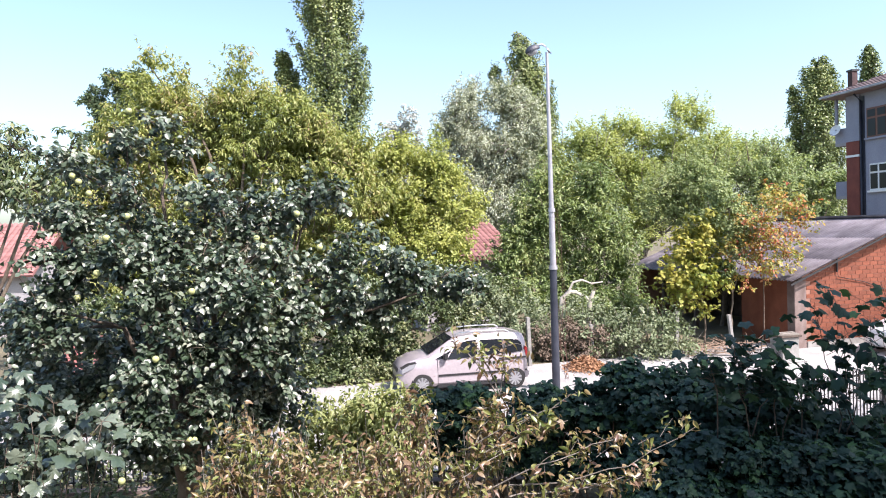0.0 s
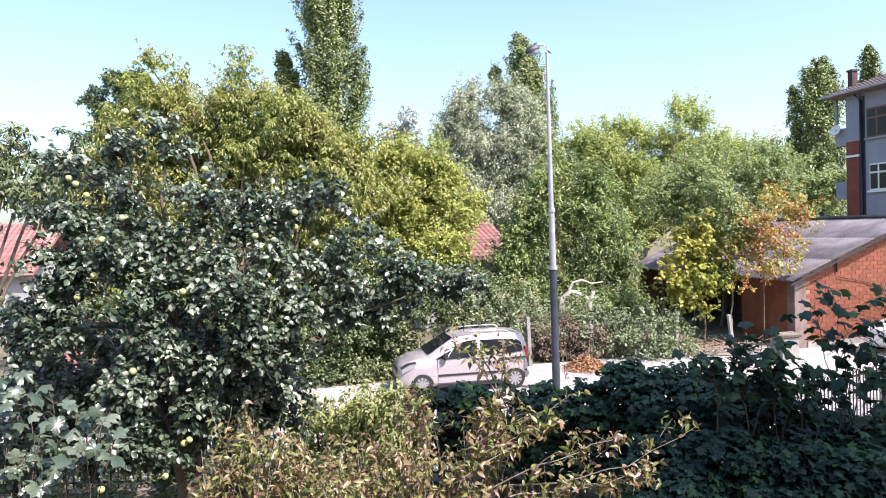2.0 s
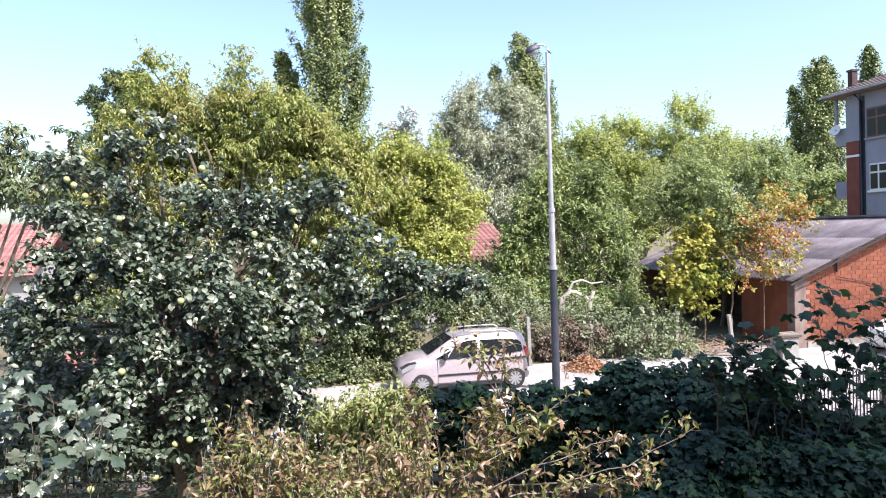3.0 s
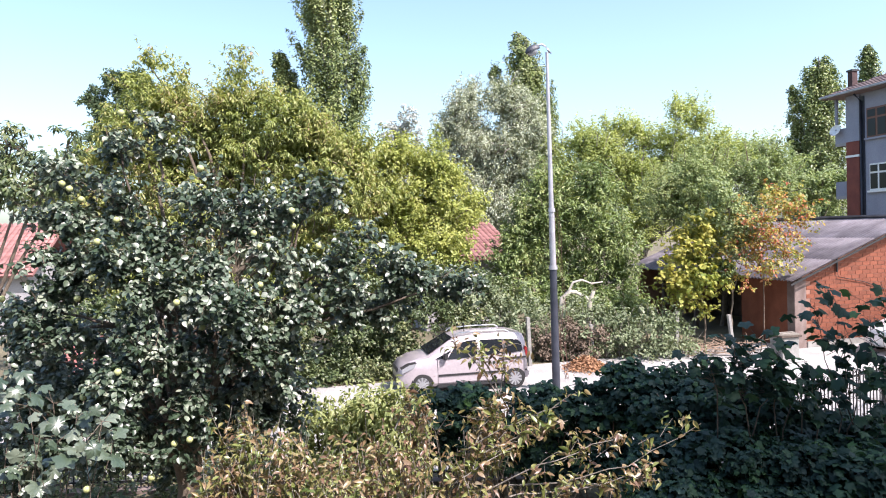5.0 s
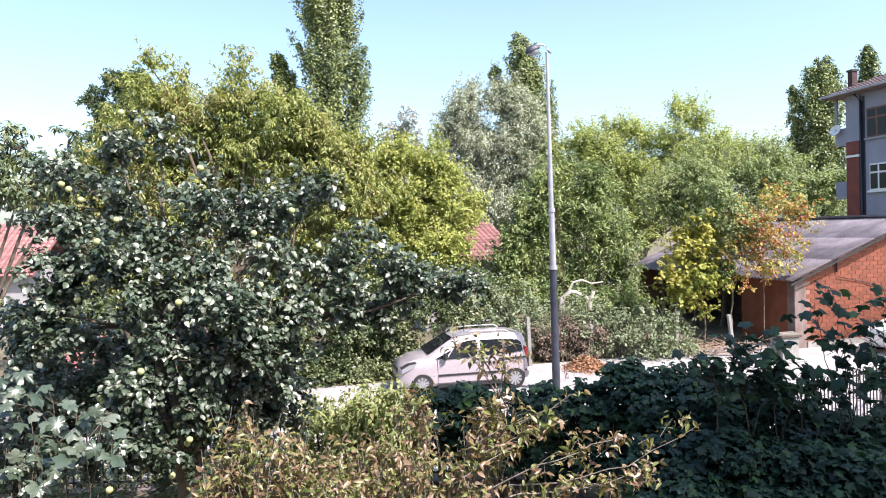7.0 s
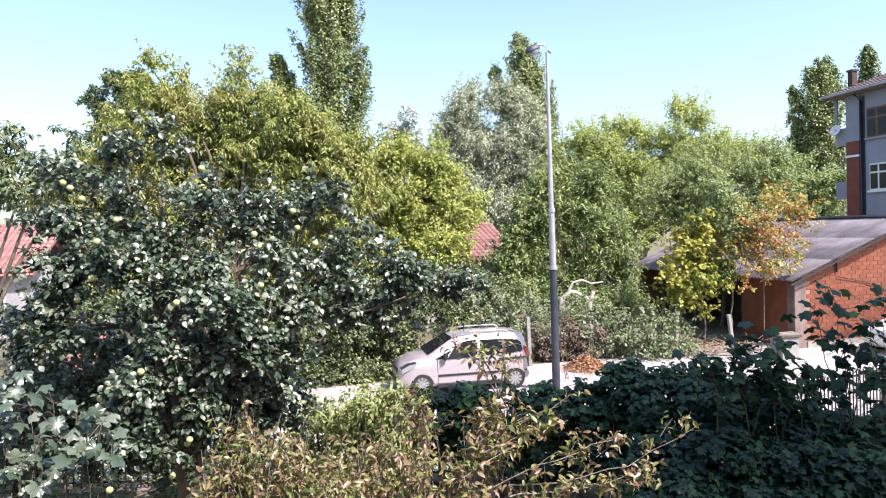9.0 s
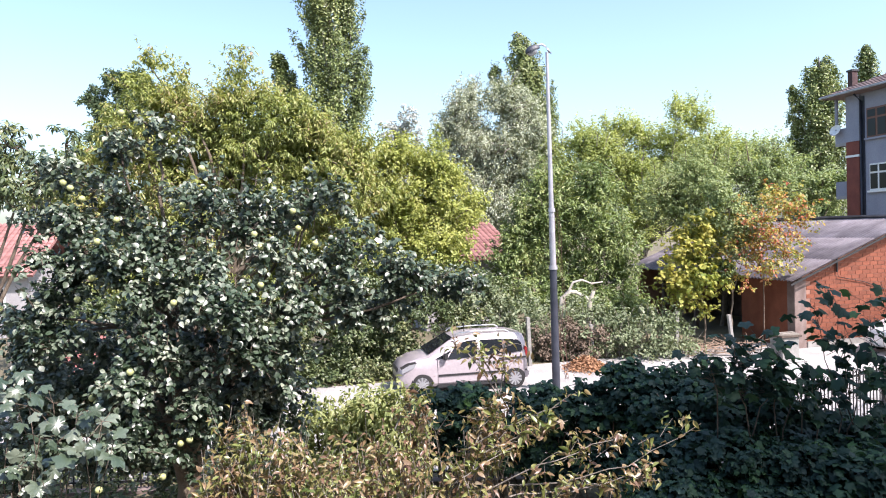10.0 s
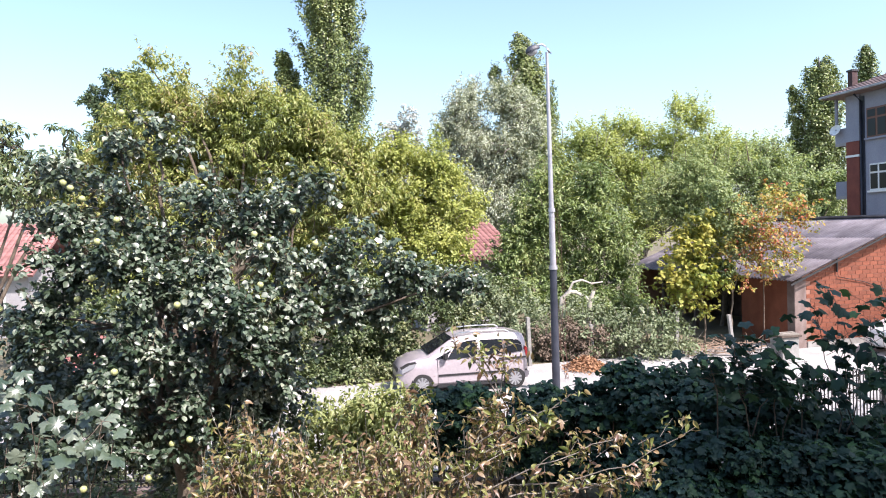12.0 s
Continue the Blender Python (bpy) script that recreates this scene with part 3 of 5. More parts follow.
# ---- street lamp ----
def street_lamp():
    root = empty("street_lamp", pose(2.68, 17.0, 0), "tall tapered grey steel street lamp at the lane", "street lamp")
    w = Wood(14)
    w.limb([(0, 0, 3.05), (0, 0, 3.1)], 0.1, 0.1)
    w.limb([(0, 0, 3.1), (-0.005, 0, 4.5)], 0.078, 0.07)
    w.limb([(-0.005, 0, 4.5), (-0.01, 0, 8.3)], 0.062, 0.036)
    w.done("pole", POLE, root)
    # the lowest three metres take a darker colour
    lw = Wood(14)
    lw.limb([(0, 0, 0), (0, 0, 3.05)], 0.098, 0.088)
    lw.done("lower_pole", POLE_DARK, root, "darker lower section")
    c = Wood(14)
    c.limb([(0, 0, 3.02), (0, 0, 3.12)], 0.108, 0.104)
    c.limb([(0, 0, 4.42), (0, 0, 4.52)], 0.088, 0.082)
    c.done("collar", POLE, root)
    a = Wood(8)
    a.limb([(0.1, 0, 8.27), (0.05, 0, 8.30), (0.01, 0, 8.38), (-0.05, 0, 8.455), (-0.13, -0.02, 8.49), (-0.22, -0.03, 8.475), (-0.28, -0.04, 8.42)], 0.026, 0.024)
    a.done("arm", POLE, root)
    bm = bmesh.new()
    bmesh.ops.create_uvsphere(bm, u_segments=18, v_segments=12, radius=1)
    for v in bm.verts:
        x = v.co.x
        v.co = Vector((v.co.x * 0.19, v.co.y * 0.11 * (1.0 - 0.25 * x), max(v.co.z, -0.25) * 0.12))
    bm.transform(Matrix.Translation((-0.36, -0.05, 8.35)) @ Matrix.Rotation(radians(-24), 4, "Y"))
    h = part("lamp_head", bm, POLE_DARK, root)
    bm = bmesh.new()
    bmesh.ops.create_uvsphere(bm, u_segments=16, v_segments=8, radius=1)
    for v in bm.verts:
        v.co = Vector((v.co.x * 0.14, v.co.y * 0.085, min(v.co.z, 0) * 0.10 - 0.03))
    bm.transform(Matrix.Translation((-0.38, -0.05, 8.34)) @ Matrix.Rotation(radians(-24), 4, "Y"))
    part("lens", bm, CLEAR_LAMP, h, "clear bowl")
    # bare creeper stems climbing beside the pole
    rng = np.random.default_rng(5)
    v = Wood(4)
    for i in range(5):
        x = 0.13 + 0.02 * i
        v.bow((x + 0.1, 0.05, 0.3), (x - 0.02 + 0.03 * rng.normal(), 0.05, 3.2 + 1.6 * rng.random()), 0.007, 0.004, rng, 0.03, n=9)
    v.done("dry_creeper", surface("dry_stem", (0.09, 0.045, 0.035), (0.15, 0.075, 0.055)), root, "reddish dry creeper stems")


# ---- cars ----
def profile_body(bm, sections):
    """Skin lofted through cross-sections along x: (x, half width, sill z, belt z, top z, top half width)."""
    rings = []
    for x, w, z0, zb, zt, wt in sections:
        pts = [(0.0, z0), (w * 0.9, z0), (w * 0.99, z0 + 0.1), (w, z0 + (zb - z0) * 0.5), (w * 0.985, zb), ((w + wt) * 0.5 - 0.004, (zb + zt) * 0.5 + 0.02), (wt, zt - 0.07), (wt * 0.9, zt - 0.015), (0.0, zt)]
        ring = [bm.verts.new((x, y, z)) for y, z in pts] + [bm.verts.new((x, -y, z)) for y, z in pts[-2:0:-1]]
        rings.append(ring)
    for a, b in zip(rings, rings[1:]):
        n = len(a)
        for i in range(n):
            bm.faces.new((a[i], b[i], b[(i + 1) % n], a[(i + 1) % n]))
    bm.faces.new(rings[0])
    bm.faces.new(rings[-1][::-1])
    bmesh.ops.recalc_face_normals(bm, faces=bm.faces)
    return rings


def wheel(root, x, y, r, face):
    bm = bmesh.new()
    bmesh.ops.create_cone(bm, cap_ends=True, segments=28, radius1=r, radius2=r, depth=0.19)
    bmesh.ops.bevel(bm, geom=[e for e in bm.edges if abs(e.verts[0].co.z - e.verts[1].co.z) < 0.01], offset=0.03, segments=2, affect="EDGES")
    bm.transform(Matrix.Translation((x, y, r)) @ Matrix.Rotation(radians(90), 4, "X"))
    wh = part("wheel", bm, RUBBER, root)
    bm = bmesh.new()
    ring = bmesh.ops.create_cone(bm, cap_ends=True, segments=28, radius1=r * 0.66, radius2=r * 0.62, depth=0.02)
    bm.transform(Matrix.Translation((x, y + face * 0.098, r)) @ Matrix.Rotation(radians(90), 4, "X"))
    part("rim", bm, RIM, wh)
    bm = bmesh.new()
    for k in range(10):
        b2 = bmesh.new()
        box(b2, (-0.022, -0.012, 0.03), (0.022, 0.012, r * 0.64), 0.004)
        b2.transform(Matrix.Translation((x, y + face * 0.115, r)) @ Matrix.Rotation(2 * math.pi * k / 10, 4, "Y"))
        me = bpy.data.meshes.new("tmp")
        b2.to_mesh(me)
        b2.free()
        bm.from_mesh(me)
        bpy.data.meshes.remove(me)
    c = bmesh.ops.create_cone(bm, cap_ends=True, segments=12, radius1=0.05, radius2=0.04, depth=0.03)["verts"]
    bmesh.ops.transform(bm, matrix=Matrix.Translation((x, y + face * 0.115, r)) @ Matrix.Rotation(radians(90), 4, "X"), verts=c)
    part("spokes", bm, ALLOY, wh)


def slab(pts, y, thick, tilt=0.0):
    """A flat outline in the x-z plane at y, with rounded thickness; tilt leans its top inwards."""
    bm = bmesh.new()
    zs = min(p[1] for p in pts)
    f = bm.faces.new([bm.verts.new((x, y + tilt * (z - zs), z)) for x, z in pts])
    got = bmesh.ops.extrude_face_region(bm, geom=[f])
    bmesh.ops.translate(bm, vec=(0, thick, 0), verts=[v for v in got["geom"] if isinstance(v, bmesh.types.BMVert)])
    bmesh.ops.recalc_face_normals(bm, faces=bm.faces)
    return bm


def van():
    # nose towards -x, its left flank towards the viewer (-y)
    root = empty("van", pose(0.37, 17.98, 0.012, 0, 0, 11.5) @ Matrix.Scale(0.95, 4), "champagne compact passenger van parked on the lane", "car")
    S = [(-1.98, 0.52, 0.30, 0.52, 0.62, 0.46), (-1.93, 0.70, 0.22, 0.60, 0.76, 0.58), (-1.75, 0.80, 0.20, 0.78, 0.92, 0.66), (-1.40, 0.84, 0.20, 0.90, 1.03, 0.70),
         (-1.02, 0.845, 0.20, 0.97, 1.12, 0.70), (-0.92, 0.845, 0.20, 0.98, 1.20, 0.68), (-0.45, 0.845, 0.20, 1.00, 1.53, 0.62), (-0.2, 0.845, 0.20, 1.01, 1.63, 0.61), (0.25, 0.845, 0.20, 1.02, 1.69, 0.61),
         (0.9, 0.845, 0.20, 1.03, 1.70, 0.61), (1.35, 0.84, 0.21, 1.03, 1.68, 0.60), (1.62, 0.82, 0.24, 1.02, 1.62, 0.575), (1.72, 0.78, 0.30, 1.0, 1.50, 0.56), (1.76, 0.72, 0.38, 0.95, 1.2, 0.56)]
    bm = bmesh.new()
    profile_body(bm, S)
    body = part("body", bm, PAINT, root)
    for p in body.data.polygons:
        p.use_smooth = True
    body.data.set_sharp_from_angle(angle=radians(34))
    for x in (-1.22, 1.28):
        for y, face in ((-0.755, -1), (0.755, 1)):
            wheel(root, x, y * 0.95, 0.285, face)
        # wheel arch: a black half disc painting the shaded gap round the wheel
        bm = bmesh.new()
        n = 18
        v = [[bm.verts.new((x + r * math.cos(math.pi * i / n), y, 0.3 + r * math.sin(math.pi * i / n))) for i in range(n + 1)] for y in (-0.852, -0.6) for r in (0.303,)]
        for i in range(n):
            bm.faces.new((v[0][i], v[0][i + 1], v[1][i + 1], v[1][i]))
        bm.faces.new(v[0])
        part("wheel_arch", bm, BLACK, root)
    tilt = 0.335
    side = -0.852
    part("front_door_window", slab([(-0.54, 1.0), (0.28, 1.03), (0.28, 1.51), (0.05, 1.505), (-0.16, 1.44), (-0.36, 1.27)], side + 0.0, 0.01, tilt), GLASS, root)
    part("rear_door_window", slab([(0.38, 1.04), (0.98, 1.09), (0.97, 1.50), (0.38, 1.51)], side, 0.01, tilt), GLASS, root)
    part("quarter_window", slab([(1.05, 1.08), (1.52, 1.12), (1.50, 1.36), (1.40, 1.46), (1.03, 1.50)], side, 0.01, tilt), GLASS, root)
    part("pillar_trim", slab([(0.975, 1.09), (1.055, 1.09), (1.04, 1.50), (0.965, 1.50)], side - 0.002, 0.01, tilt), BLACK, root, "black pillar trim")
    part("lamp_surround", slab([(-1.90, 0.78), (-1.62, 0.90), (-1.36, 0.94), (-1.40, 0.985), (-1.68, 0.955), (-1.93, 0.84)], -0.828, 0.06, -0.02), BLACK, root, "black headlamp surround")
    # windscreen and its pillars
    bm = bmesh.new()
    q = [(-1.0, -0.64, 1.155), (-1.0, 0.64, 1.155), (-0.33, 0.55, 1.60), (-0.33, -0.55, 1.60)]
    nrm = Vector((-0.55, 0, 0.83)) * 0.012
    f = bm.faces.new([bm.verts.new(Vector(p) + nrm) for p in q])
    part("windscreen", bm, GLASS, root)
    part("front_quarter_window", slab([(-0.86, 1.03), (-0.58, 1.03), (-0.40, 1.27)], side + 0.0, 0.01, tilt), GLASS, root)
    # rubbing strips, sills, door joints
    for x0, x1 in ((-0.78, 0.30), (0.33, 1.0), (1.58, 1.66)):
        boxed("rubbing_strip", (x0, -0.868, 0.50), (x1, -0.84, 0.56), BLACK, root, "", 0.008)
    boxed("sill_trim", (-0.82, -0.85, 0.16), (0.9, -0.80, 0.25), BLACK, root, "", 0.01)
    for x in (-0.80, 0.315, 1.02):
        boxed("door_joint", (x, -0.8495, 0.28), (x + 0.008, -0.835, 1.0), BLACK, root)
    boxed("slide_rail", (0.86, -0.862, 0.90), (1.62, -0.835, 0.95), BLACK, root)
    for x in (0.16, 0.42):
        boxed("door_handle", (x, -0.875, 0.86), (x + 0.15, -0.845, 0.895), PAINT, root, "", 0.01)
    boxed("mirror", (-0.66, -1.0, 1.0), (-0.54, -0.84, 1.2), BLACK, root, "black door mirror", 0.03)
    for y in (-0.56, 0.56):
        r = Wood(8)
        r.limb([(-0.28, y, 1.64), (-0.2, y, 1.73), (0.4, y, 1.765), (1.1, y, 1.755), (1.22, y, 1.68)], 0.02, 0.02)
        r.done("roof_rail", ALLOY, root)
    part("tail_lamp", box(bmesh.new(), (1.60, -0.80, 0.92), (1.755, -0.66, 1.24), 0.03), RED_LAMP, root)
    part("headlamp", slab([(-1.86, 0.66), (-1.45, 0.80), (-1.38, 0.93), (-1.62, 0.90), (-1.88, 0.78)], -0.83, 0.06, -0.02), CLEAR_LAMP, root)
    boxed("grille", (-1.995, -0.45, 0.62), (-1.9, 0.45, 0.74), BLACK, root, "", 0.02)
    boxed("lower_grille", (-2.0, -0.5, 0.28), (-1.93, 0.5, 0.42), BLACK, root, "", 0.02)
    boxed("rear_bumper", (1.5, -0.83, 0.28), (1.80, 0.83, 0.52), PAINT, root, "", 0.06)
    boxed("antenna", (0.1, -0.01, 1.68), (0.12, 0.01, 1.95), BLACK, root)
    # settle the proportions: short overhangs, low roof
    for o in root.children:
        if o.name.startswith("wheel") and not o.name.startswith("wheel_arch"):
            continue
        for v in o.data.vertices:
            x, y, z = v.co
            if x < -1.3:
                x = -1.3 + (x + 1.3) * 0.76
            if x > 1.55:
                x = 1.55 + (x - 1.55) * 0.6
            v.co = (x, y * 0.95, 0.03 + z * 0.865)


def white_car():
    root = empty("car", pose(14.7, 20.9, 0.012, 0, 0, 20), "white parked car beside the brick shed", "car")
    S = [(-2.0, 0.5, 0.32, 0.5, 0.62, 0.5), (-1.9, 0.74, 0.2, 0.62, 0.78, 0.66), (-1.5, 0.82, 0.18, 0.74, 0.9, 0.7), (-0.95, 0.84, 0.18, 0.84, 0.98, 0.7), (-0.3, 0.84, 0.18, 0.88, 1.36, 0.6), (0.4, 0.84, 0.18, 0.9, 1.44, 0.58), (1.2, 0.83, 0.18, 0.92, 1.34, 0.56), (1.8, 0.78, 0.25, 0.9, 1.0, 0.6), (1.95, 0.7, 0.35, 0.8, 0.9, 0.6)]
    bm = bmesh.new()
    profile_body(bm, S)
    b = part("body", bm, WHITE, root)
    for p in b.data.polygons:
        p.use_smooth = True
    for x in (-1.25, 1.25):
        for y, face in ((-0.75, -1), (0.75, 1)):
            wheel(root, x, y, 0.3, face)
    part("side_window", slab([(-0.6, 0.95), (1.2, 0.97), (0.9, 1.28), (-0.1, 1.3)], -0.85, 0.01, 0.55), GLASS, root)


# ---- fences ----
def picket_fence():
    """Two straight runs that meet at a corner."""
    mesh = {}
    for x, y, turn, ln in ((-9.0, 11.1, 0, 13.2), (4.23, 11.12, 31, 8.4)):
        root = empty("iron_fence", pose(x, y, 0, 0, 0, turn), "low black iron picket fence along the garden edge", "fence", "runs of the iron fence")
        for z in (0.16, 1.0):
            boxed("rail", (0, -0.012, z), (ln, 0.012, z + 0.03), IRON, root)
        for name, step, shape, off in (("picket", 0.12, ((-0.009, -0.009, 0.08), (0.009, 0.009, 1.12)), 0.06), ("post", 2.6, ((-0.03, -0.03, 0), (0.03, 0.03, 1.2)), 0.03)):
            for i in range(int((ln - off) / step) + 1):
                if name not in mesh:
                    o = part(name, box(bmesh.new(), *shape), IRON, root)
                    mesh[name] = o.data
                else:
                    o = new(name, mesh[name])
                    o.parent = root
                o.matrix_basis = pose(off + i * step, 0, 0)
    c = boxed("kerb", (-9, 11.0, 0), (4.2, 11.22, 0.05), PILLAR)
    tagged(c, "low concrete footing under the iron fence", "kerb", kind="structure")


def old_posts():
    for x, y, h, lean in ((2.45, 20.3, 1.45, 2), (7.05, 21.2, 1.35, -3), (4.4, 20.9, 1.1, 1)):
        o = part("fence_post", box(bmesh.new(), (-0.055, -0.055, -0.05), (0.055, 0.055, h), 0.012), CONCRETE)
        o.matrix_basis = pose(x, y, 0, lean, -lean, 10)
        tagged(o, "weathered pale concrete fence post among creepers", "post", "posts of the overgrown fence")
    o = part("leaning_post", box(bmesh.new(), (-0.05, -0.05, 0.0), (0.05, 0.05, 1.3), 0.012), CONCRETE)
    o.matrix_basis = pose(8.65, 20.8, 0.0, 3, -9, 10)
    tagged(o, "leaning pale post beside the dry branches", "post")


def left_yard():
    for x, y, h in ((-9.45, 15.0, 2.6), (-9.15, 15.2, 2.2), (-9.0, 15.4, 1.9)):
        o = part("garden_post", box(bmesh.new(), (-0.05, -0.05, -0.05), (0.05, 0.05, h), 0.012), BARK_GREY)
        o.matrix_basis = pose(x, y, 0, 2, 1, 20)
        tagged(o, "pale weathered wooden post behind the fruit tree", "post", "garden posts")
    root = empty("board_stack", pose(-8.55, 15.6, 0, 0, 0, 8), "leaning faded red boards behind the fruit tree", "boards")
    rng = random.Random(4)
    for i in range(9):
        b = boxed("board", (-0.06, -0.012, 0), (0.06, 0.012, 1.75 + rng.uniform(-0.3, 0.25)), RED_BOARD, root)
        b.matrix_basis = pose(i * 0.15 - 0.6, 0.02 * (i % 2), 0, -9, rng.uniform(-5, 5), 0)
    w = Wood(5)
    w.limb([(-0.8, 0.3, 1.5), (0.8, 0.3, 1.5)], 0.03, 0.03)
    w.limb([(-0.75, 0.33, 0), (-0.75, 0.33, 1.55)], 0.035, 0.035)
    w.limb([(0.75, 0.33, 0), (0.75, 0.33, 1.55)], 0.035, 0.035)
    w.done("trestle", BARK_GREY, root)


def clutter():
    root = empty("well_box", pose(9.92, 20.3, 0, 0, 0, 12) @ Matrix.Scale(0.9, 4), "grey concrete box with a rusty lid and planks", "box")
    boxed("body", (-0.32, -0.3, 0.0), (0.32, 0.3, 0.72), CONCRETE, root, "", 0.02)
    boxed("lid", (-0.38, -0.36, 0.72), (0.38, 0.36, 0.79), DARKWOOD, root, "dark weathered lid", 0.01)
    boxed("plank", (-0.42, -0.25, 0.79), (0.36, -0.08, 0.83), BARK_GREY, root)
    boxed("plank", (-0.34, 0.02, 0.79), (0.42, 0.18, 0.83), BARK_GREY, root)
    rng = np.random.default_rng(8)
    # heap of dead leaves and cut twigs by the lamp
    n = 1500
    p = rng.normal(size=(n, 3)) * np.array([0.28, 0.28, 0])
    p[:, 2] = 0.03 + 0.34 * np.exp(-(p[:, 0] ** 2 + p[:, 1] ** 2) / 0.22) * rng.random(n)
    o = leaves("leaf_heap", p, unit(p + 0.01), 0.09, "kite", L_DRY, rng, wild=1.5)
    o.matrix_basis = pose(3.95, 19.6, 0.01)
    tagged(o, "heap of rusty brown dead leaves on the gravel", "leaf heap", kind="stuff")
    w = Wood(4)
    for i in range(90):
        a = Vector((rng.uniform(-1.2, 1.2), rng.uniform(-0.4, 0.4), rng.uniform(0.02, 0.35)))
        t = rng.uniform(0, math.pi)
        w.bow(a, a + Vector((math.cos(t), math.sin(t) * 0.4, rng.uniform(-0.1, 0.35))) * rng.uniform(0.5, 1.2), 0.014, 0.005, rng, 0.06, n=4)
    o = w.done("brushwood", surface("dead_twig", (0.28, 0.18, 0.12), (0.42, 0.3, 0.22)))
    o.matrix_basis = pose(8.4, 21.0, 0.0)
    tagged(o, "heap of dry brown cut branches on the ground", "brushwood", kind="stuff")
    # bleached dead tree
    s = Wood(8)
    s.limb([(0, 0, 0), (0.02, 0, 0.9), (-0.08, 0, 1.4), (-0.02, 0, 1.8), (0.22, 0, 2.02)], 0.14, 0.08)
    s.limb([(0.2, 0, 2.0), (0.4, 0, 1.98), (0.62, 0, 1.84)], 0.07, 0.05)
    s.limb([(0.15, 0, 1.95), (0.32, 0, 2.3), (0.6, 0, 2.36), (0.9, 0, 2.24), (1.25, 0, 2.28)], 0.045, 0.018)
    s.limb([(0.8, 0.2, 0), (0.78, 0.15, 1.2), (0.86, 0.1, 1.65), (0.98, 0.1, 2.0)], 0.10, 0.06)
    s.limb([(0.86, 0.1, 1.65), (0.72, 0.1, 1.85)], 0.05, 0.02)
    o = s.done("dead_tree", BARK_WHITE)
    o.matrix_basis = pose(3.75, 21.9, 0)
    tagged(o, "bleached bare dead tree stump with crooked limbs", "dead tree")


shed()
apartment()
far_house(-23.0, 33, 8, 9, 7, 3.0, 2.0, "low house with a pinkish red tile roof")
far_house(0.0, 31.5, 20, 3.8, 6, 3.1, 1.25, "low house with a red tile roof behind trees")
street_lamp()
van()
white_car()
picket_fence()
old_posts()
left_yard()
clutter()


# ---- trees beyond the lane ----
SWAY_TREES = {}
tree("broadleaf_tree", (-6.89, 21.00, 0.0), [(-8.61, 21.00, 8.34, 0.78, 0.75), (-9.56, 21.00, 7.13, 0.72, 0.78), (-8.08, 21.00, 8.02, 0.72, 0.65), (-5.91, 21.00, 9.05, 0.27, 0.68), (-5.87, 21.00, 8.03, 0.77, 0.65), (-6.47, 21.00, 7.97, 0.51, 0.51), (-4.70, 21.00, 7.49, 0.75, 0.68), (-3.78, 21.00, 7.12, 0.82, 0.72), (-2.70, 21.00, 6.41, 0.77, 0.72), (-10.71, 21.00, 6.15, 0.68, 0.75), (-7.08, 21.00, 7.48, 0.77, 0.65), (-9.20, 21.50, 6.75, 1.49, 1.14), (-6.60, 21.50, 6.41, 1.49, 1.31), (-4.18, 21.50, 5.82, 1.49, 1.31), (-2.41, 21.00, 5.04, 1.11, 1.28), (-10.60, 21.00, 4.87, 1.28, 1.28), (-8.08, 22.00, 4.64, 1.79, 1.52), (-4.70, 22.00, 4.00, 1.79, 1.52), (-2.29, 21.00, 3.42, 1.11, 1.28), (-9.78, 22.00, 2.37, 1.88, 1.52), (-6.04, 22.00, 1.89, 1.97, 1.52), (-3.04, 21.00, 1.56, 1.28, 1.11), (-5.01, 21.00, 8.26, 0.24, 0.38), (-7.71, 21.00, 8.68, 0.20, 0.38), (-8.62, 21.00, 9.25, 0.31, 0.27), (-5.64, 22.60, 6.86, 1.19, 0.92), (-8.74, 22.60, 7.23, 1.19, 0.83), (-3.31, 22.60, 5.60, 1.10, 1.01), (-7.33, 22.60, 5.72, 1.47, 1.10)],
     215000, 0.145, "lance", L_OLIVE, "large garden tree with long drooping bronzing olive leaves", trunk=0.22, seed=11, droop=1.3, twigs=420, shoot=0.5, up=0.75, per=24, inner=0.5, puffs=12, puff=0.5, slack=0.05)
tree("maple_tree", (-1.28, 22.00, 0.0), [(-1.59, 22.00, 6.31, 0.82, 0.72), (-0.70, 22.00, 6.10, 0.82, 0.68), (0.14, 22.00, 5.54, 0.75, 0.72), (0.83, 22.00, 4.72, 0.54, 0.46), (-1.10, 22.00, 4.96, 1.18, 1.00), (0.14, 22.00, 4.47, 0.89, 0.82), (-1.84, 22.00, 4.09, 1.18, 1.00), (-0.43, 22.00, 3.50, 1.07, 0.82), (-1.53, 22.00, 2.64, 1.00, 0.82), (0.19, 22.00, 3.31, 0.75, 0.75), (-2.13, 22.00, 6.06, 0.54, 0.64), (-0.23, 22.00, 6.80, 0.25, 0.25)],
     60000, 0.11, "kite", L_YELLOW, "bushy tree with bright yellow-green leaves", trunk=0.15, seed=12, droop=0.6, shoot=0.42, up=0.4, per=24, inner=0.5, slack=0.07)
SWAY_TREES["main"] = poplar((-6.76, 42.00, 0.0), ((-0.91, -6.76, 2.15), (7.96, -6.45, 2.40), (10.32, -6.16, 2.56), (12.01, -6.07, 2.48), (14.04, -6.16, 2.40), (16.06, -6.30, 2.48), (18.08, -6.43, 2.48), (20.76, -6.53, 1.98), (22.76, -6.60, 1.17), (24.10, -6.62, 0.24)),
                            560, 190, 0.175, "very tall slender Lombardy poplar", 13, girth=0.42, length=2.4)
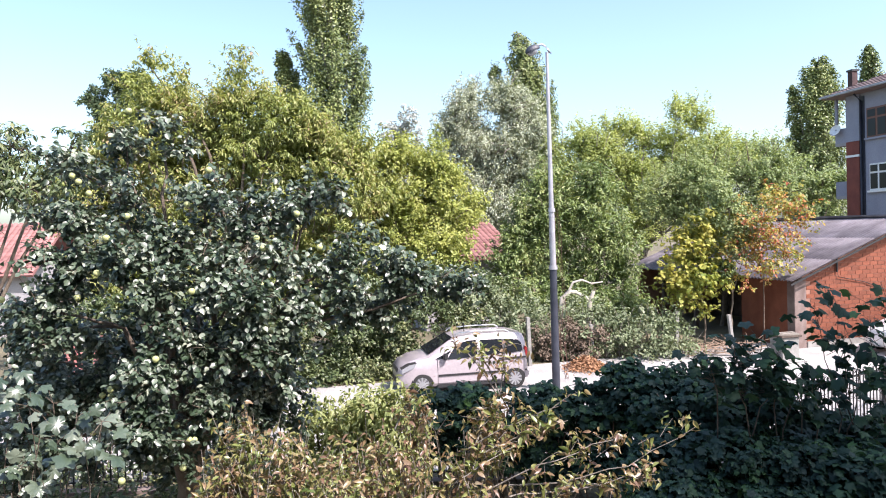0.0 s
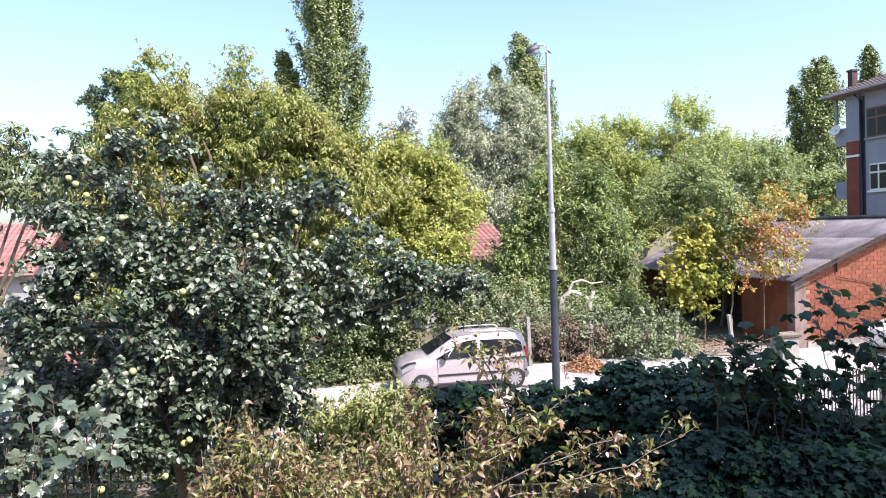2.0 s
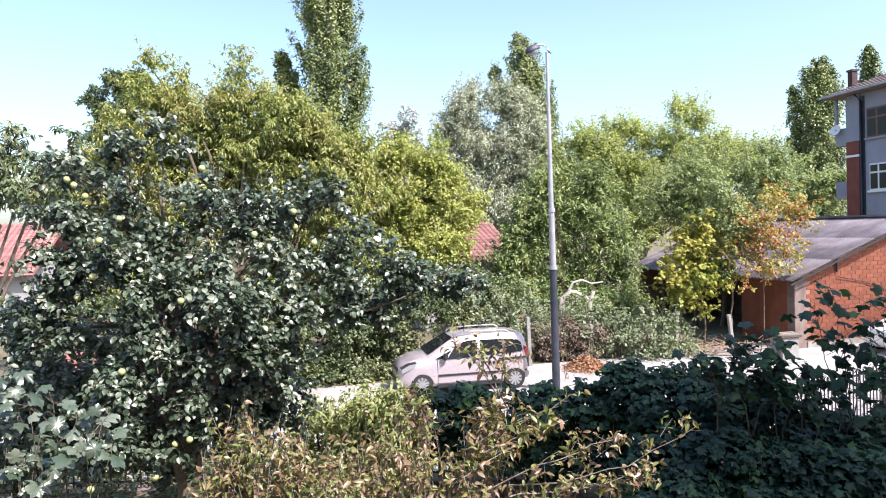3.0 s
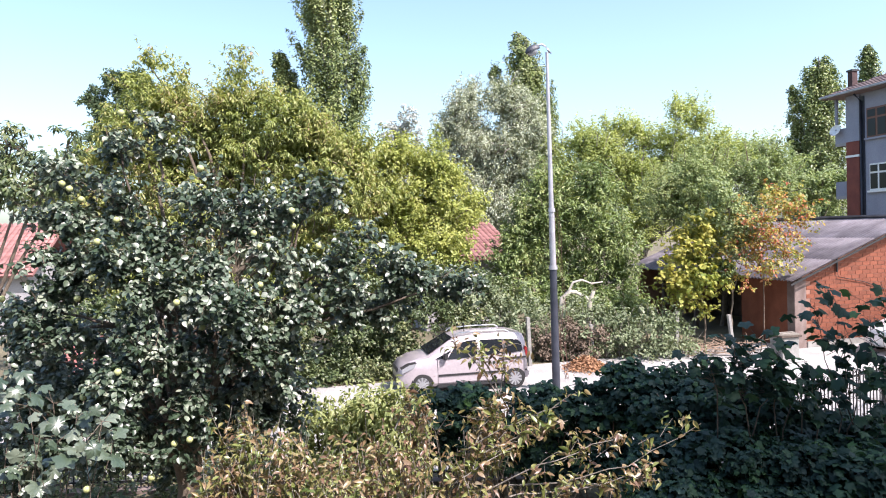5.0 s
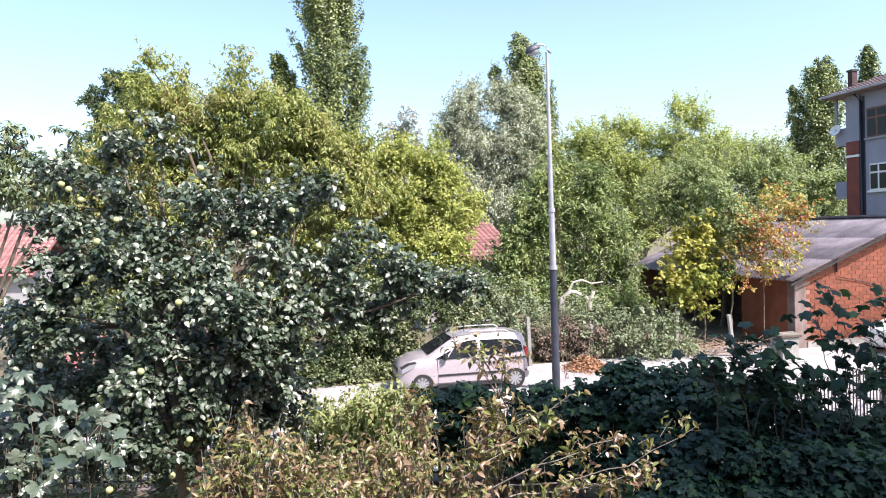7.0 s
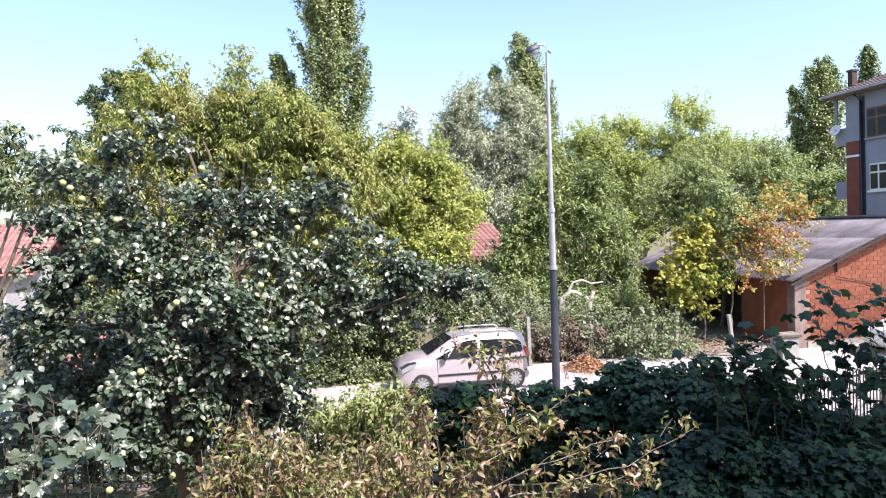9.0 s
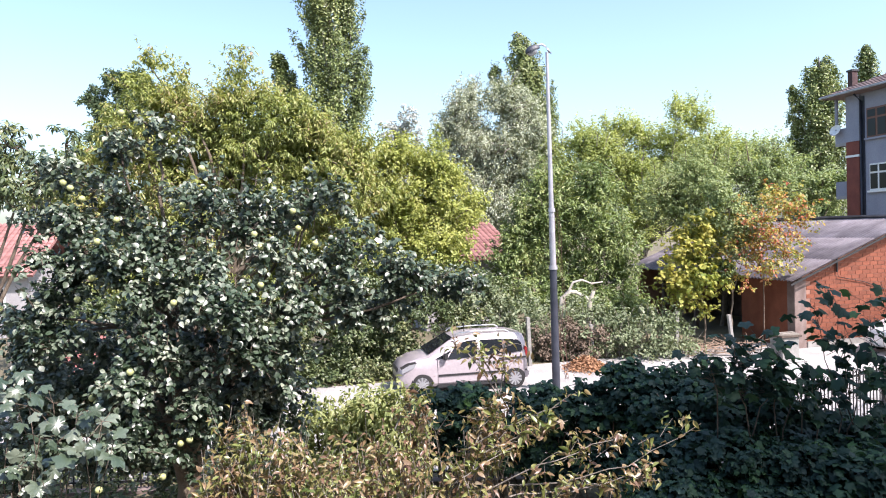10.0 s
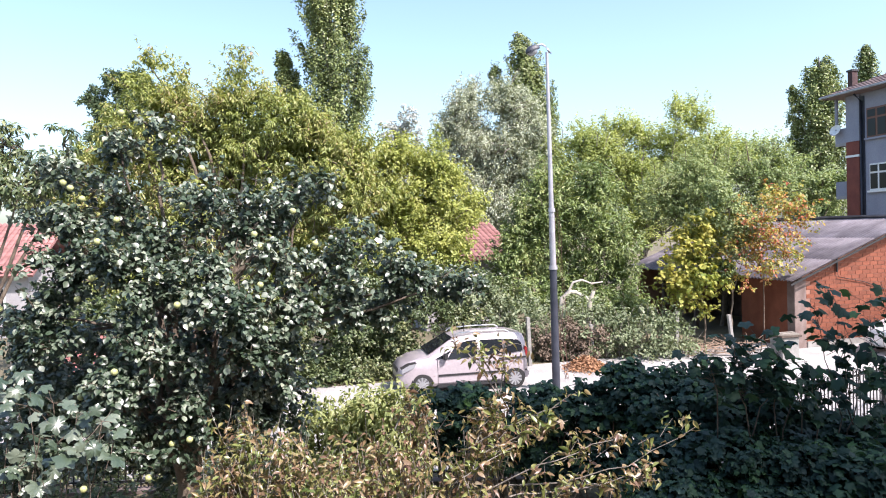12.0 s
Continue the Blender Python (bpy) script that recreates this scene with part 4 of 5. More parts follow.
SWAY_TREES["second"] = poplar((7.54, 55.00, 0.0), ((-1.17, 7.54, 2.40), (8.66, 7.68, 2.07), (11.77, 7.50, 2.18), (13.99, 7.30, 2.18), (16.22, 6.92, 2.07), (17.77, 6.69, 1.74), (18.79, 6.46, 1.09), (19.41, 6.38, 0.38)),
                            460, 140, 0.21, "tall slender poplar behind the silver willow", 14, girth=0.40, length=2.4)
SWAY_TREES["house"] = poplar((35.05, 65.00, 0.0), ((-0.82, 35.05, 2.83), (7.10, 35.08, 2.96), (11.31, 35.15, 2.78), (14.97, 35.32, 2.59), (17.06, 35.46, 2.34), (18.20, 35.48, 1.60), (19.14, 35.44, 0.49)),
                            400, 140, 0.25, "tall poplar beside the apartment building", 15, girth=0.44, length=2.8)
SWAY_TREES["far"] = poplar((52.21, 85.00, 0.0), ((7.84, 52.21, 1.83), (18.82, 52.38, 1.83), (22.23, 52.50, 1.67), (23.93, 52.60, 1.22), (25.09, 52.62, 0.31)),
                            160, 120, 0.32, "far poplar behind the apartment building", 16, girth=0.50, length=2.8)
tree("willow_tree", (1.99, 35.00, 0.0), [(1.39, 35.00, 10.34, 0.85, 1.08), (0.69, 35.00, 8.81, 0.74, 1.14), (1.81, 35.00, 8.49, 1.08, 1.19), (3.56, 35.00, 10.13, 1.08, 0.97), (4.17, 35.00, 8.70, 0.97, 1.19), (2.87, 35.00, 7.75, 1.19, 1.19), (4.25, 35.00, 6.58, 0.91, 1.37), (1.98, 35.00, 6.37, 1.19, 1.19), (3.36, 35.00, 5.19, 1.48, 1.31), (0.36, 35.00, 7.41, 0.63, 1.02), (2.20, 35.00, 4.23, 1.56, 1.14)],
     90000, 0.17, "lance", L_WILLOW, "silvery grey-green willow tree", trunk=0.3, seed=17, droop=0.7, wild=0.6, bark=BARK_GREY, shoot=0.8, up=0.5, per=26, inner=0.55, puffs=12, puff=0.42, slack=0.1, twigs=300)
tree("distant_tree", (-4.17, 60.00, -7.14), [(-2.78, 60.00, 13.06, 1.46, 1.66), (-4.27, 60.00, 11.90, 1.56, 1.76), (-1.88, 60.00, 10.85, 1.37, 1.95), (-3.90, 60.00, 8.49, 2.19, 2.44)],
     9000, 0.24, "kite", L_HAZE, "distant tree with haze painted into its pale grey-green leaves", trunk=0.25, seed=18)
tree("pine_tree", (-19.11, 40.00, -3.23), [(-19.73, 40.00, 12.23, 0.72, 0.78), (-18.24, 40.00, 12.98, 0.98, 0.98), (-17.11, 40.00, 12.95, 1.11, 0.98), (-18.95, 40.00, 11.40, 1.17, 0.85), (-17.01, 40.00, 11.34, 1.46, 1.30), (-18.72, 40.00, 9.46, 1.95, 1.63)],
     26000, 0.22, "lance", L_PINE, "dark rounded pine tree", trunk=0.25, seed=19, wild=1.2)
tree("ash_tree", (8.88, 33.00, 0.0), [(6.99, 33.00, 7.67, 1.29, 1.13), (6.21, 33.00, 6.76, 0.80, 0.86), (8.47, 33.00, 8.16, 1.13, 0.80), (9.67, 33.00, 7.99, 0.91, 0.86), (11.43, 33.00, 9.13, 0.91, 0.75), (12.36, 33.00, 8.84, 0.75, 0.80), (11.00, 33.00, 7.68, 1.47, 1.21), (12.87, 33.00, 7.62, 1.13, 0.97), (8.16, 33.00, 6.44, 1.93, 1.47), (6.39, 33.00, 5.16, 1.21, 1.47), (9.32, 33.00, 4.80, 1.77, 1.61), (14.60, 33.00, 7.17, 1.07, 0.80), (13.92, 33.00, 6.52, 1.47, 1.29), (11.89, 33.00, 5.79, 1.61, 1.47), (15.51, 33.00, 5.94, 0.80, 1.07), (10.02, 33.40, 6.68, 1.49, 0.98), (7.87, 33.40, 7.15, 0.98, 0.87), (12.47, 33.40, 6.87, 1.22, 0.87), (5.94, 33.40, 6.00, 0.71, 0.98)],
     110000, 0.12, "kite", L_ASH, "light green airy ash tree", trunk=0.2, seed=20, bark=BARK_GREY, twigs=420, puffs=13, puff=0.36, shoot=0.6, up=0.8, per=22, inner=0.55, slack=0.08)
SWAY_TREES["locust"] = tree("locust_tree", (10.79, 27.00, -1.39), [(10.28, 27.00, 5.67, 1.49, 1.49), (11.82, 27.00, 5.84, 1.27, 1.27), (13.25, 27.00, 6.02, 0.66, 0.57), (12.71, 27.00, 6.80, 0.66, 0.39), (11.35, 27.00, 4.11, 1.32, 1.32), (9.81, 27.00, 3.93, 1.10, 1.10), (8.73, 27.00, 4.85, 0.99, 0.99), (12.68, 27.00, 5.16, 0.77, 0.77)],
     42000, 0.10, "kite", L_ROBINIA, "feathery blue-green locust tree", trunk=0.15, seed=21, twigs=260, shoot=0.55, up=0.45, per=24, inner=0.4, puffs=12, slack=0.05)
tree("privet_tree", (4.08, 25.00, -0.49), [(3.40, 25.00, 4.12, 0.81, 1.22), (4.42, 25.00, 4.29, 0.73, 1.22), (5.62, 25.00, 3.85, 1.12, 1.63), (6.51, 25.00, 2.60, 0.91, 1.32), (2.95, 25.00, 2.71, 1.02, 1.22), (2.51, 25.00, 3.13, 0.53, 0.81), (2.10, 25.00, 1.52, 1.02, 0.81), (3.38, 24.00, 1.28, 1.07, 0.70), (4.94, 24.00, 1.23, 1.07, 0.70), (6.31, 24.00, 1.09, 0.98, 0.78), (4.57, 25.00, 2.46, 1.22, 1.22), (5.46, 25.00, 5.48, 0.65, 0.81), (3.63, 25.00, 5.33, 0.51, 0.81)],
     60000, 0.15, "lance", L_BUSH, "dense mid-green trees behind the creeper fence", trunk=0.14, seed=22, twigs=200, shoot=0.55, up=0.9, per=24, inner=0.45, slack=0.06)
tree("back_tree", (23.89, 48.00, -5.77), [(23.72, 48.00, 6.37, 1.76, 1.95), (25.66, 48.00, 5.92, 1.76, 1.76), (27.23, 48.00, 6.26, 1.01, 2.34), (12.82, 48.00, 6.72, 2.34, 1.95), (15.92, 48.00, 5.84, 2.34, 1.95), (9.68, 48.00, 5.65, 1.95, 1.95)],
     26000, 0.2, "kite", L_ROBINIA, "green trees behind the brick shed", trunk=0.2, seed=23)
tree("golden_tree", (8.05, 21.60, 0.0), [(8.23, 21.60, 4.09, 0.35, 0.42), (7.70, 21.60, 3.52, 0.42, 0.46), (8.39, 21.60, 3.24, 0.46, 0.49), (7.78, 21.60, 2.59, 0.56, 0.53), (7.11, 21.60, 2.68, 0.25, 0.42), (8.52, 21.60, 2.44, 0.39, 0.46), (7.48, 21.60, 1.95, 0.32, 0.32), (7.97, 21.60, 1.67, 0.25, 0.21)],
     5400, 0.105, "lobed", L_GOLD, "small tree with golden yellow-green autumn leaves", trunk=0.035, fork=0.62, seed=24, twigs=160, puffs=0, shoot=0.45, up=-0.2, per=16, inner=0.1, slack=0.07)
tree("sumac_tree", (9.61, 21.20, 0.0), [(10.30, 21.20, 4.65, 0.45, 0.38), (9.51, 21.20, 3.90, 0.52, 0.59), (10.54, 21.20, 3.87, 0.45, 0.52), (9.15, 21.20, 3.05, 0.45, 0.48), (9.93, 21.20, 3.20, 0.59, 0.52), (10.61, 21.20, 2.92, 0.31, 0.34), (10.98, 21.20, 4.37, 0.17, 0.21), (9.40, 21.20, 2.63, 0.38, 0.28), (9.08, 21.20, 2.28, 0.24, 0.24), (9.77, 21.20, 2.48, 0.28, 0.21)],
     4900, 0.115, "kite", L_SUMAC, "slender sumac with red and yellow autumn leaves", trunk=0.016, fork=0.72, seed=25, twigs=130, puffs=0, shoot=0.5, up=0.3, per=16, inner=0.1, slack=0.06)
tree("sapling", (8.91, 21.40, 0.08), [(8.83, 21.40, 4.45, 0.49, 0.70), (8.98, 21.40, 3.40, 0.38, 0.63), (8.49, 21.40, 5.15, 0.35, 0.59), (9.34, 21.40, 3.91, 0.31, 0.45), (8.70, 21.40, 2.57, 0.28, 0.31)],
     5000, 0.10, "kite", L_ROBINIA, "slim green sapling before the shed", trunk=0.035, seed=28, twigs=80, spread=0.34, per=18, puffs=0)
tree("laurel_bush", (-2.57, 19.80, 0.0), [(-3.05, 19.60, 0.37, 0.73, 0.54), (-2.16, 19.60, 0.50, 0.73, 0.64), (-3.69, 19.60, 0.23, 0.57, 0.45), (-1.35, 19.60, 0.87, 0.57, 0.61), (-2.37, 19.60, 1.31, 0.88, 0.72), (-1.40, 19.60, 1.84, 0.80, 0.64), (-0.29, 20.40, 1.54, 0.70, 0.53), (0.64, 21.00, 1.44, 0.51, 0.44), (-0.44, 20.60, 2.28, 0.75, 0.54), (-2.66, 19.60, 2.36, 0.88, 0.64), (1.14, 22.00, 2.11, 0.72, 0.57), (-1.61, 19.60, 0.32, 0.29, 0.35), (-4.65, 19.60, 0.34, 0.80, 0.48), (-4.13, 19.60, 1.28, 0.96, 0.64), (-3.07, 18.70, 0.19, 0.61, 0.21), (-2.18, 18.90, 0.18, 0.61, 0.22), (-1.58, 19.20, 0.29, 0.25, 0.25), (-3.80, 18.50, 0.15, 0.45, 0.21)],
     44000, 0.105, "kite", L_SHADE_LEAF, "leafy bushes along the lane, shade put into their dark leaf colour", trunk=0.06, seed=26, category="bush", shoot=0.4, up=0.3, per=20, inner=0.4, slack=0.06, twigs=220)
tree("hazel_bush", (-9.49, 18.60, 0.0), [(-5.62, 18.60, 0.56, 1.06, 0.60), (-7.00, 18.60, 0.45, 1.06, 0.60), (-8.52, 18.60, 0.35, 1.06, 0.60), (-10.02, 18.60, 0.70, 0.91, 0.76), (-6.07, 19.20, 1.72, 1.25, 0.86), (-8.11, 19.20, 1.62, 1.25, 0.86), (-9.98, 19.20, 1.84, 0.94, 0.78), (-4.68, 18.60, 1.30, 0.91, 0.68)],
     34000, 0.12, "kite", L_SHADE_LEAF, "hazel bushes under the large trees at the lane, shade put into their dark leaves", trunk=0.06, seed=27, category="bush", shoot=0.45, up=0.4, per=20, inner=0.4, slack=0.06)


# low foliage added to darken the fence foot, where the fruit tree's shade falls
tree("undergrowth", (-5.0, 11.75, 0.0), [(-6.51, 11.75, 0.08, 0.48, 0.23), (-5.69, 11.75, 0.11, 0.48, 0.25), (-4.87, 11.75, 0.13, 0.48, 0.25), (-4.20, 11.75, 0.08, 0.43, 0.29), (-7.38, 11.75, 0.03, 0.53, 0.27), (-3.42, 11.75, 0.30, 0.38, 0.38), (-5.39, 10.65, 0.10, 0.52, 0.08), (-4.52, 10.65, 0.10, 0.52, 0.08), (-3.86, 10.65, 0.12, 0.35, 0.12), (-6.18, 10.65, 0.11, 0.52, 0.08), (-3.11, 10.65, 0.29, 0.43, 0.21)],
     5000, 0.10, "kite", L_SHADE_LEAF, "low dark undergrowth added along the iron fence in place of tree shade", trunk=0.02, seed=30, category="bush", shoot=0.3, up=0.2, per=16, inner=0.2, slack=0.05, puffs=6, twigs=80)


def creeper_bank():
    rng = np.random.default_rng(31)
    lobes = [(1.10, 21.60, 1.62, 0.97, 0.63), (2.32, 21.60, 1.23, 0.79, 0.74), (3.37, 21.60, 0.93, 0.79, 0.79), (4.43, 21.60, 0.98, 0.79, 0.88), (5.30, 21.60, 0.60, 0.79, 0.79), (6.24, 21.20, 0.69, 0.78, 0.72), (7.07, 21.20, 0.59, 0.48, 0.69), (1.97, 21.80, 0.41, 1.06, 0.67), (3.74, 21.80, 0.17, 1.06, 0.53)]
    root = empty("creeper_hedge", pose(4.5, 21.6, 0), "creeper-covered old fence, pale green and dusty", "hedge")
    rel = [(x - 4.5, y - 21.6, z, a, b) for x, y, z, a, b in lobes]
    pos, out, twig, mids = sprigs(rel, 1150, rng, 20, 0.5, 0.55, -0.35, 0.06)
    keep = pos[:, 2] > 0.02
    leaves("foliage", pos[keep], out[keep], 0.11, "kite", L_VINE, rng, root, face=0.6)
    w = Wood(4)
    for i in range(170):
        a = Vector((rng.uniform(-3.4, 2.8), rng.uniform(-0.5, 0.4), 0))
        w.bow(a, a + Vector((rng.normal() * 0.5, rng.normal() * 0.2, rng.uniform(0.6, 1.7))), 0.014, 0.005, rng, 0.12, n=5)
    w.done("branchwork", BARK_GREY, root)


creeper_bank()
tree("dry_creeper", (3.75, 20.90, -0.01), [(3.80, 20.90, 0.67, 0.41, 0.65), (4.10, 20.90, 0.23, 0.44, 0.41), (3.16, 20.90, 0.43, 0.37, 0.51), (2.88, 20.90, 0.70, 0.37, 0.51), (3.60, 20.90, 0.93, 0.44, 0.44), (4.11, 20.90, 0.66, 0.37, 0.44), (4.62, 20.90, 0.82, 0.34, 0.34)],
     5200, 0.08, "kite", L_WITHER, "withered brown creeper on the old fence", trunk=0.03, seed=29, category="creeper", twigs=320, puffs=0, spread=0.3)


# ---- the garden ----
def ivy_hedge():
    """Dark ivy mounds over the fence."""
    rng = np.random.default_rng(41)
    root = empty("ivy_hedge", pose(3, 9.6, 0), "dark green ivy hedge in deep shade, bluish shade put into its leaves", "hedge")
    lobes = [(-0.20, 10.40, 1.34, 0.41, 0.35), (0.32, 10.40, 1.38, 0.42, 0.35), (0.91, 10.40, 1.31, 0.46, 0.35), (1.51, 10.40, 1.34, 0.46, 0.35), (2.08, 10.30, 1.32, 0.46, 0.42), (2.60, 10.00, 1.59, 0.45, 0.49), (3.04, 9.60, 1.51, 0.59, 0.56), (3.59, 9.20, 1.52, 0.60, 0.54), (4.12, 8.90, 1.40, 0.58, 0.49), (4.61, 8.60, 1.22, 0.52, 0.43), (5.06, 8.30, 1.23, 0.51, 0.42), (2.70, 8.60, 0.92, 0.56, 0.49), (3.38, 8.20, 1.04, 0.60, 0.53), (3.99, 7.80, 1.10, 0.57, 0.44), (4.51, 7.40, 1.17, 0.54, 0.42), (2.21, 10.20, 0.71, 0.46, 0.41), (1.43, 10.60, 0.61, 0.52, 0.34), (0.05, 10.70, 0.80, 0.52, 0.31), (0.74, 10.70, 0.69, 0.52, 0.35), (2.83, 7.80, 0.81, 0.57, 0.38), (3.55, 7.20, 0.85, 0.59, 0.35)]
    rel = [(x - 3, y - 9.6, z, a, b) for x, y, z, a, b in lobes]
    pos, out, twig, mids = cloud(rel, 34000, rng, 14, 0.2, 0.66)
    keep = pos[:, 2] > 0.02
    leaves("foliage", pos[keep], out[keep], 0.105, "palm", L_IVY_SHADE, rng, root, face=0.6, wild=0.55)
    w = Wood(5)
    for x, y, z, a, b in rel:
        for k in range(4):
            p = Vector((x + rng.normal() * a * 0.4, y + rng.normal() * a * 0.3, 0))
            w.bow(p, (x + rng.normal() * a * 0.5, y, z + b * 0.5), 0.02, 0.007, rng, 0.06)
    w.done("branchwork", BARK, root)


def fresh_hedge():
    rng = np.random.default_rng(42)
    root = empty("fresh_hedge", pose(-1, 10.3, 0), "sunlit fresh green shrub by the fence", "hedge")
    lobes = [(-2.03, 10.20, 1.31, 0.23, 0.22), (-1.61, 10.20, 1.38, 0.28, 0.20), (-1.15, 10.20, 1.42, 0.27, 0.18), (-0.78, 10.20, 1.41, 0.22, 0.18), (-1.79, 10.20, 0.92, 0.41, 0.33), (-1.21, 10.20, 0.99, 0.43, 0.31), (-0.79, 10.20, 1.02, 0.30, 0.30), (-1.64, 10.20, 0.50, 0.58, 0.41), (-0.89, 10.20, 0.56, 0.50, 0.41), (-2.30, 10.20, 0.85, 0.25, 0.33)]
    rel = [(x + 1, y - 10.3, z, a, b) for x, y, z, a, b in lobes]
    pos, out, twig, mids = sprigs(rel, 620, rng, 15, 0.3, 0.2, 0.6, 0.05)
    leaves("foliage", pos, out, 0.105, "curl", L_GREEN, rng, root, droop=0.7)
    w = Wood(5)
    for x, y, z, a, b in rel:
        for k in range(5):
            w.bow((x + rng.normal() * 0.2, y, 0), (x + rng.normal() * a * 0.6, y + rng.normal() * 0.1, z + b * 0.7), 0.014, 0.004, rng, 0.06)
    w.done("branchwork", BARK, root)


def spray(wood, places, outs, a, b, r, rng, count, start=0.3, rise=0.08):
    """One arching shoot from a to b with leaf places along its outer part."""
    pts = wood.bow(a, b, r, r * 0.3, rng, 0.06, rise, 8)
    for i in range(count):
        t = (start + (1 - start) * rng.random()) * (len(pts) - 1)
        k = min(int(t), len(pts) - 2)
        p = pts[k].lerp(pts[k + 1], t - k)
        places.append(tuple(p + Vector(rng.normal(size=3)) * 0.035))
        outs.append(tuple(Vector(rng.normal(size=3)) + (pts[k + 1] - pts[k]).normalized()))


def brown_shrub():
    """Withering fruit shrub in the sun: many shoots from a few stems."""
    rng = np.random.default_rng(43)
    foot = Vector((-0.47, 6.60, 0.03))
    foot.z = 0
    root = empty("withering_shrub", pose(foot.x, foot.y, 0), "withering shrub with brown and olive curled leaves", "shrub")
    ends = [(-1.99, 6.50, 2.19, 0.24, 0.24), (-1.79, 6.30, 1.88, 0.36, 0.36), (-1.43, 6.60, 1.98, 0.38, 0.38), (-0.96, 6.70, 1.85, 0.38, 0.38), (-0.52, 6.70, 1.89, 0.35, 0.35), (-0.08, 6.70, 1.99, 0.38, 0.38), (-1.00, 6.20, 1.79, 0.40, 0.40), (-0.39, 6.20, 1.77, 0.45, 0.45), (0.22, 6.30, 1.82, 0.41, 0.41), (0.31, 6.70, 2.11, 0.33, 0.33), (-2.15, 6.30, 1.84, 0.20, 0.20), (0.74, 6.30, 1.69, 0.31, 0.31), (0.43, 6.80, 2.31, 0.19, 0.19), (-0.30, 6.90, 2.27, 0.15, 0.15)]
    wood, places, outs = Wood(5), [], []
    for x, y, z, a, b in ends:
        hub = Vector((x, y, z - 0.9)) - foot
        hub.z = max(z - 0.9, 0.3)
        wood.bow((rng.normal() * 0.15, rng.normal() * 0.1, 0), hub, 0.022, 0.012, rng, 0.06)
        for k in range(27 if x < -0.4 else 13):
            tip = Vector((x - foot.x, y - foot.y, z)) + Vector((rng.normal() * a * 0.6, rng.normal() * a * 0.6, rng.normal() * b * 0.55))
            spray(wood, places, outs, hub, tip, 0.006, rng, 21)
    # long shoots reaching over the ivy
    for a, b in (((0.33, 6.50, 1.58), (1.65, 6.40, 2.10)), ((0.55, 6.50, 1.63), (2.34, 6.40, 2.19)), ((0.96, 6.40, 1.54), (1.91, 6.40, 1.73)), ((0.13, 6.60, 1.93), (1.06, 6.60, 2.34)), ((0.24, 6.60, 1.98), (0.48, 6.70, 2.49)), ((0.48, 6.70, 2.44), (0.06, 6.70, 2.98)), ((0.51, 6.70, 2.44), (0.25, 6.75, 2.99)), ((0.51, 6.70, 2.44), (0.58, 6.70, 2.96)), ((0.35, 6.60, 1.92), (1.14, 6.60, 2.20)), ((0.54, 6.40, 1.56), (1.96, 6.40, 1.67)), ((-0.52, 6.70, 2.14), (-0.35, 6.80, 2.44)), ((0.01, 6.30, 1.72), (0.72, 6.50, 2.05))):
        a, b = Vector(a) - foot, Vector(b) - foot
        a.z += foot.z
        spray(wood, places, outs, a, b, 0.009, rng, 18 if b.z > 2.5 else 30, 0.3, 0.05)
        for k in range(6):
            t = 0.35 + 0.11 * k
            p = a.lerp(b, t)
            spray(wood, places, outs, p, p + Vector((rng.normal() * 0.16 + 0.1, rng.normal() * 0.1, rng.uniform(-0.05, 0.22))), 0.004, rng, 6 if b.z > 2.5 else 11, 0.2)
    wood.done("branchwork", BARK_GREY, root)
    leaves("foliage", np.array(places), unit(np.array(outs)), 0.08, "curl", L_BROWN, rng, root, droop=0.5, wild=1.0)


def fig_tree():
    rng = np.random.default_rng(44)
    foot = Vector((-3.3, 5.45, 0))
    root = empty("fig_tree", pose(*foot), "fig tree with broad grey-green lobed leaves", "tree")
    wood, pl, ou = Wood(6), [], []
    for x, y, z in ((-3.25, 5.15, 2.97), (-3.12, 5.15, 2.84), (-3.28, 5.15, 2.67), (-3.08, 5.40, 2.80), (-2.77, 5.15, 2.74), (-2.58, 5.15, 2.71), (-3.05, 5.15, 2.60), (-2.72, 5.15, 2.53), (-2.60, 5.40, 2.54), (-3.23, 5.15, 2.37), (-3.05, 5.15, 2.28), (-2.99, 5.40, 2.28), (-3.28, 5.15, 2.21)):
        end = Vector((x, y, z)) - foot
        wood.bow((rng.normal() * 0.12, rng.normal() * 0.08, -0.05), end, 0.007, 0.003, rng, 0.04, 0.02)
        for k in range(6):
            p = end + Vector(rng.normal(size=3)) * 0.07
            wood.bow(end, p, 0.0025, 0.002, rng, 0.05, n=2)
            pl.append(tuple(p))
            ou.append(tuple(Vector(rng.normal(size=3)) * 0.8 + Vector((0.4, -0.7, -0.1))))
    wood.done("branchwork", BARK, root)
    leaves("foliage", np.array(pl), unit(np.array(ou)), 0.125, "broad", L_FIG, rng, root, wild=0.6, droop=0.7, face=0.9)


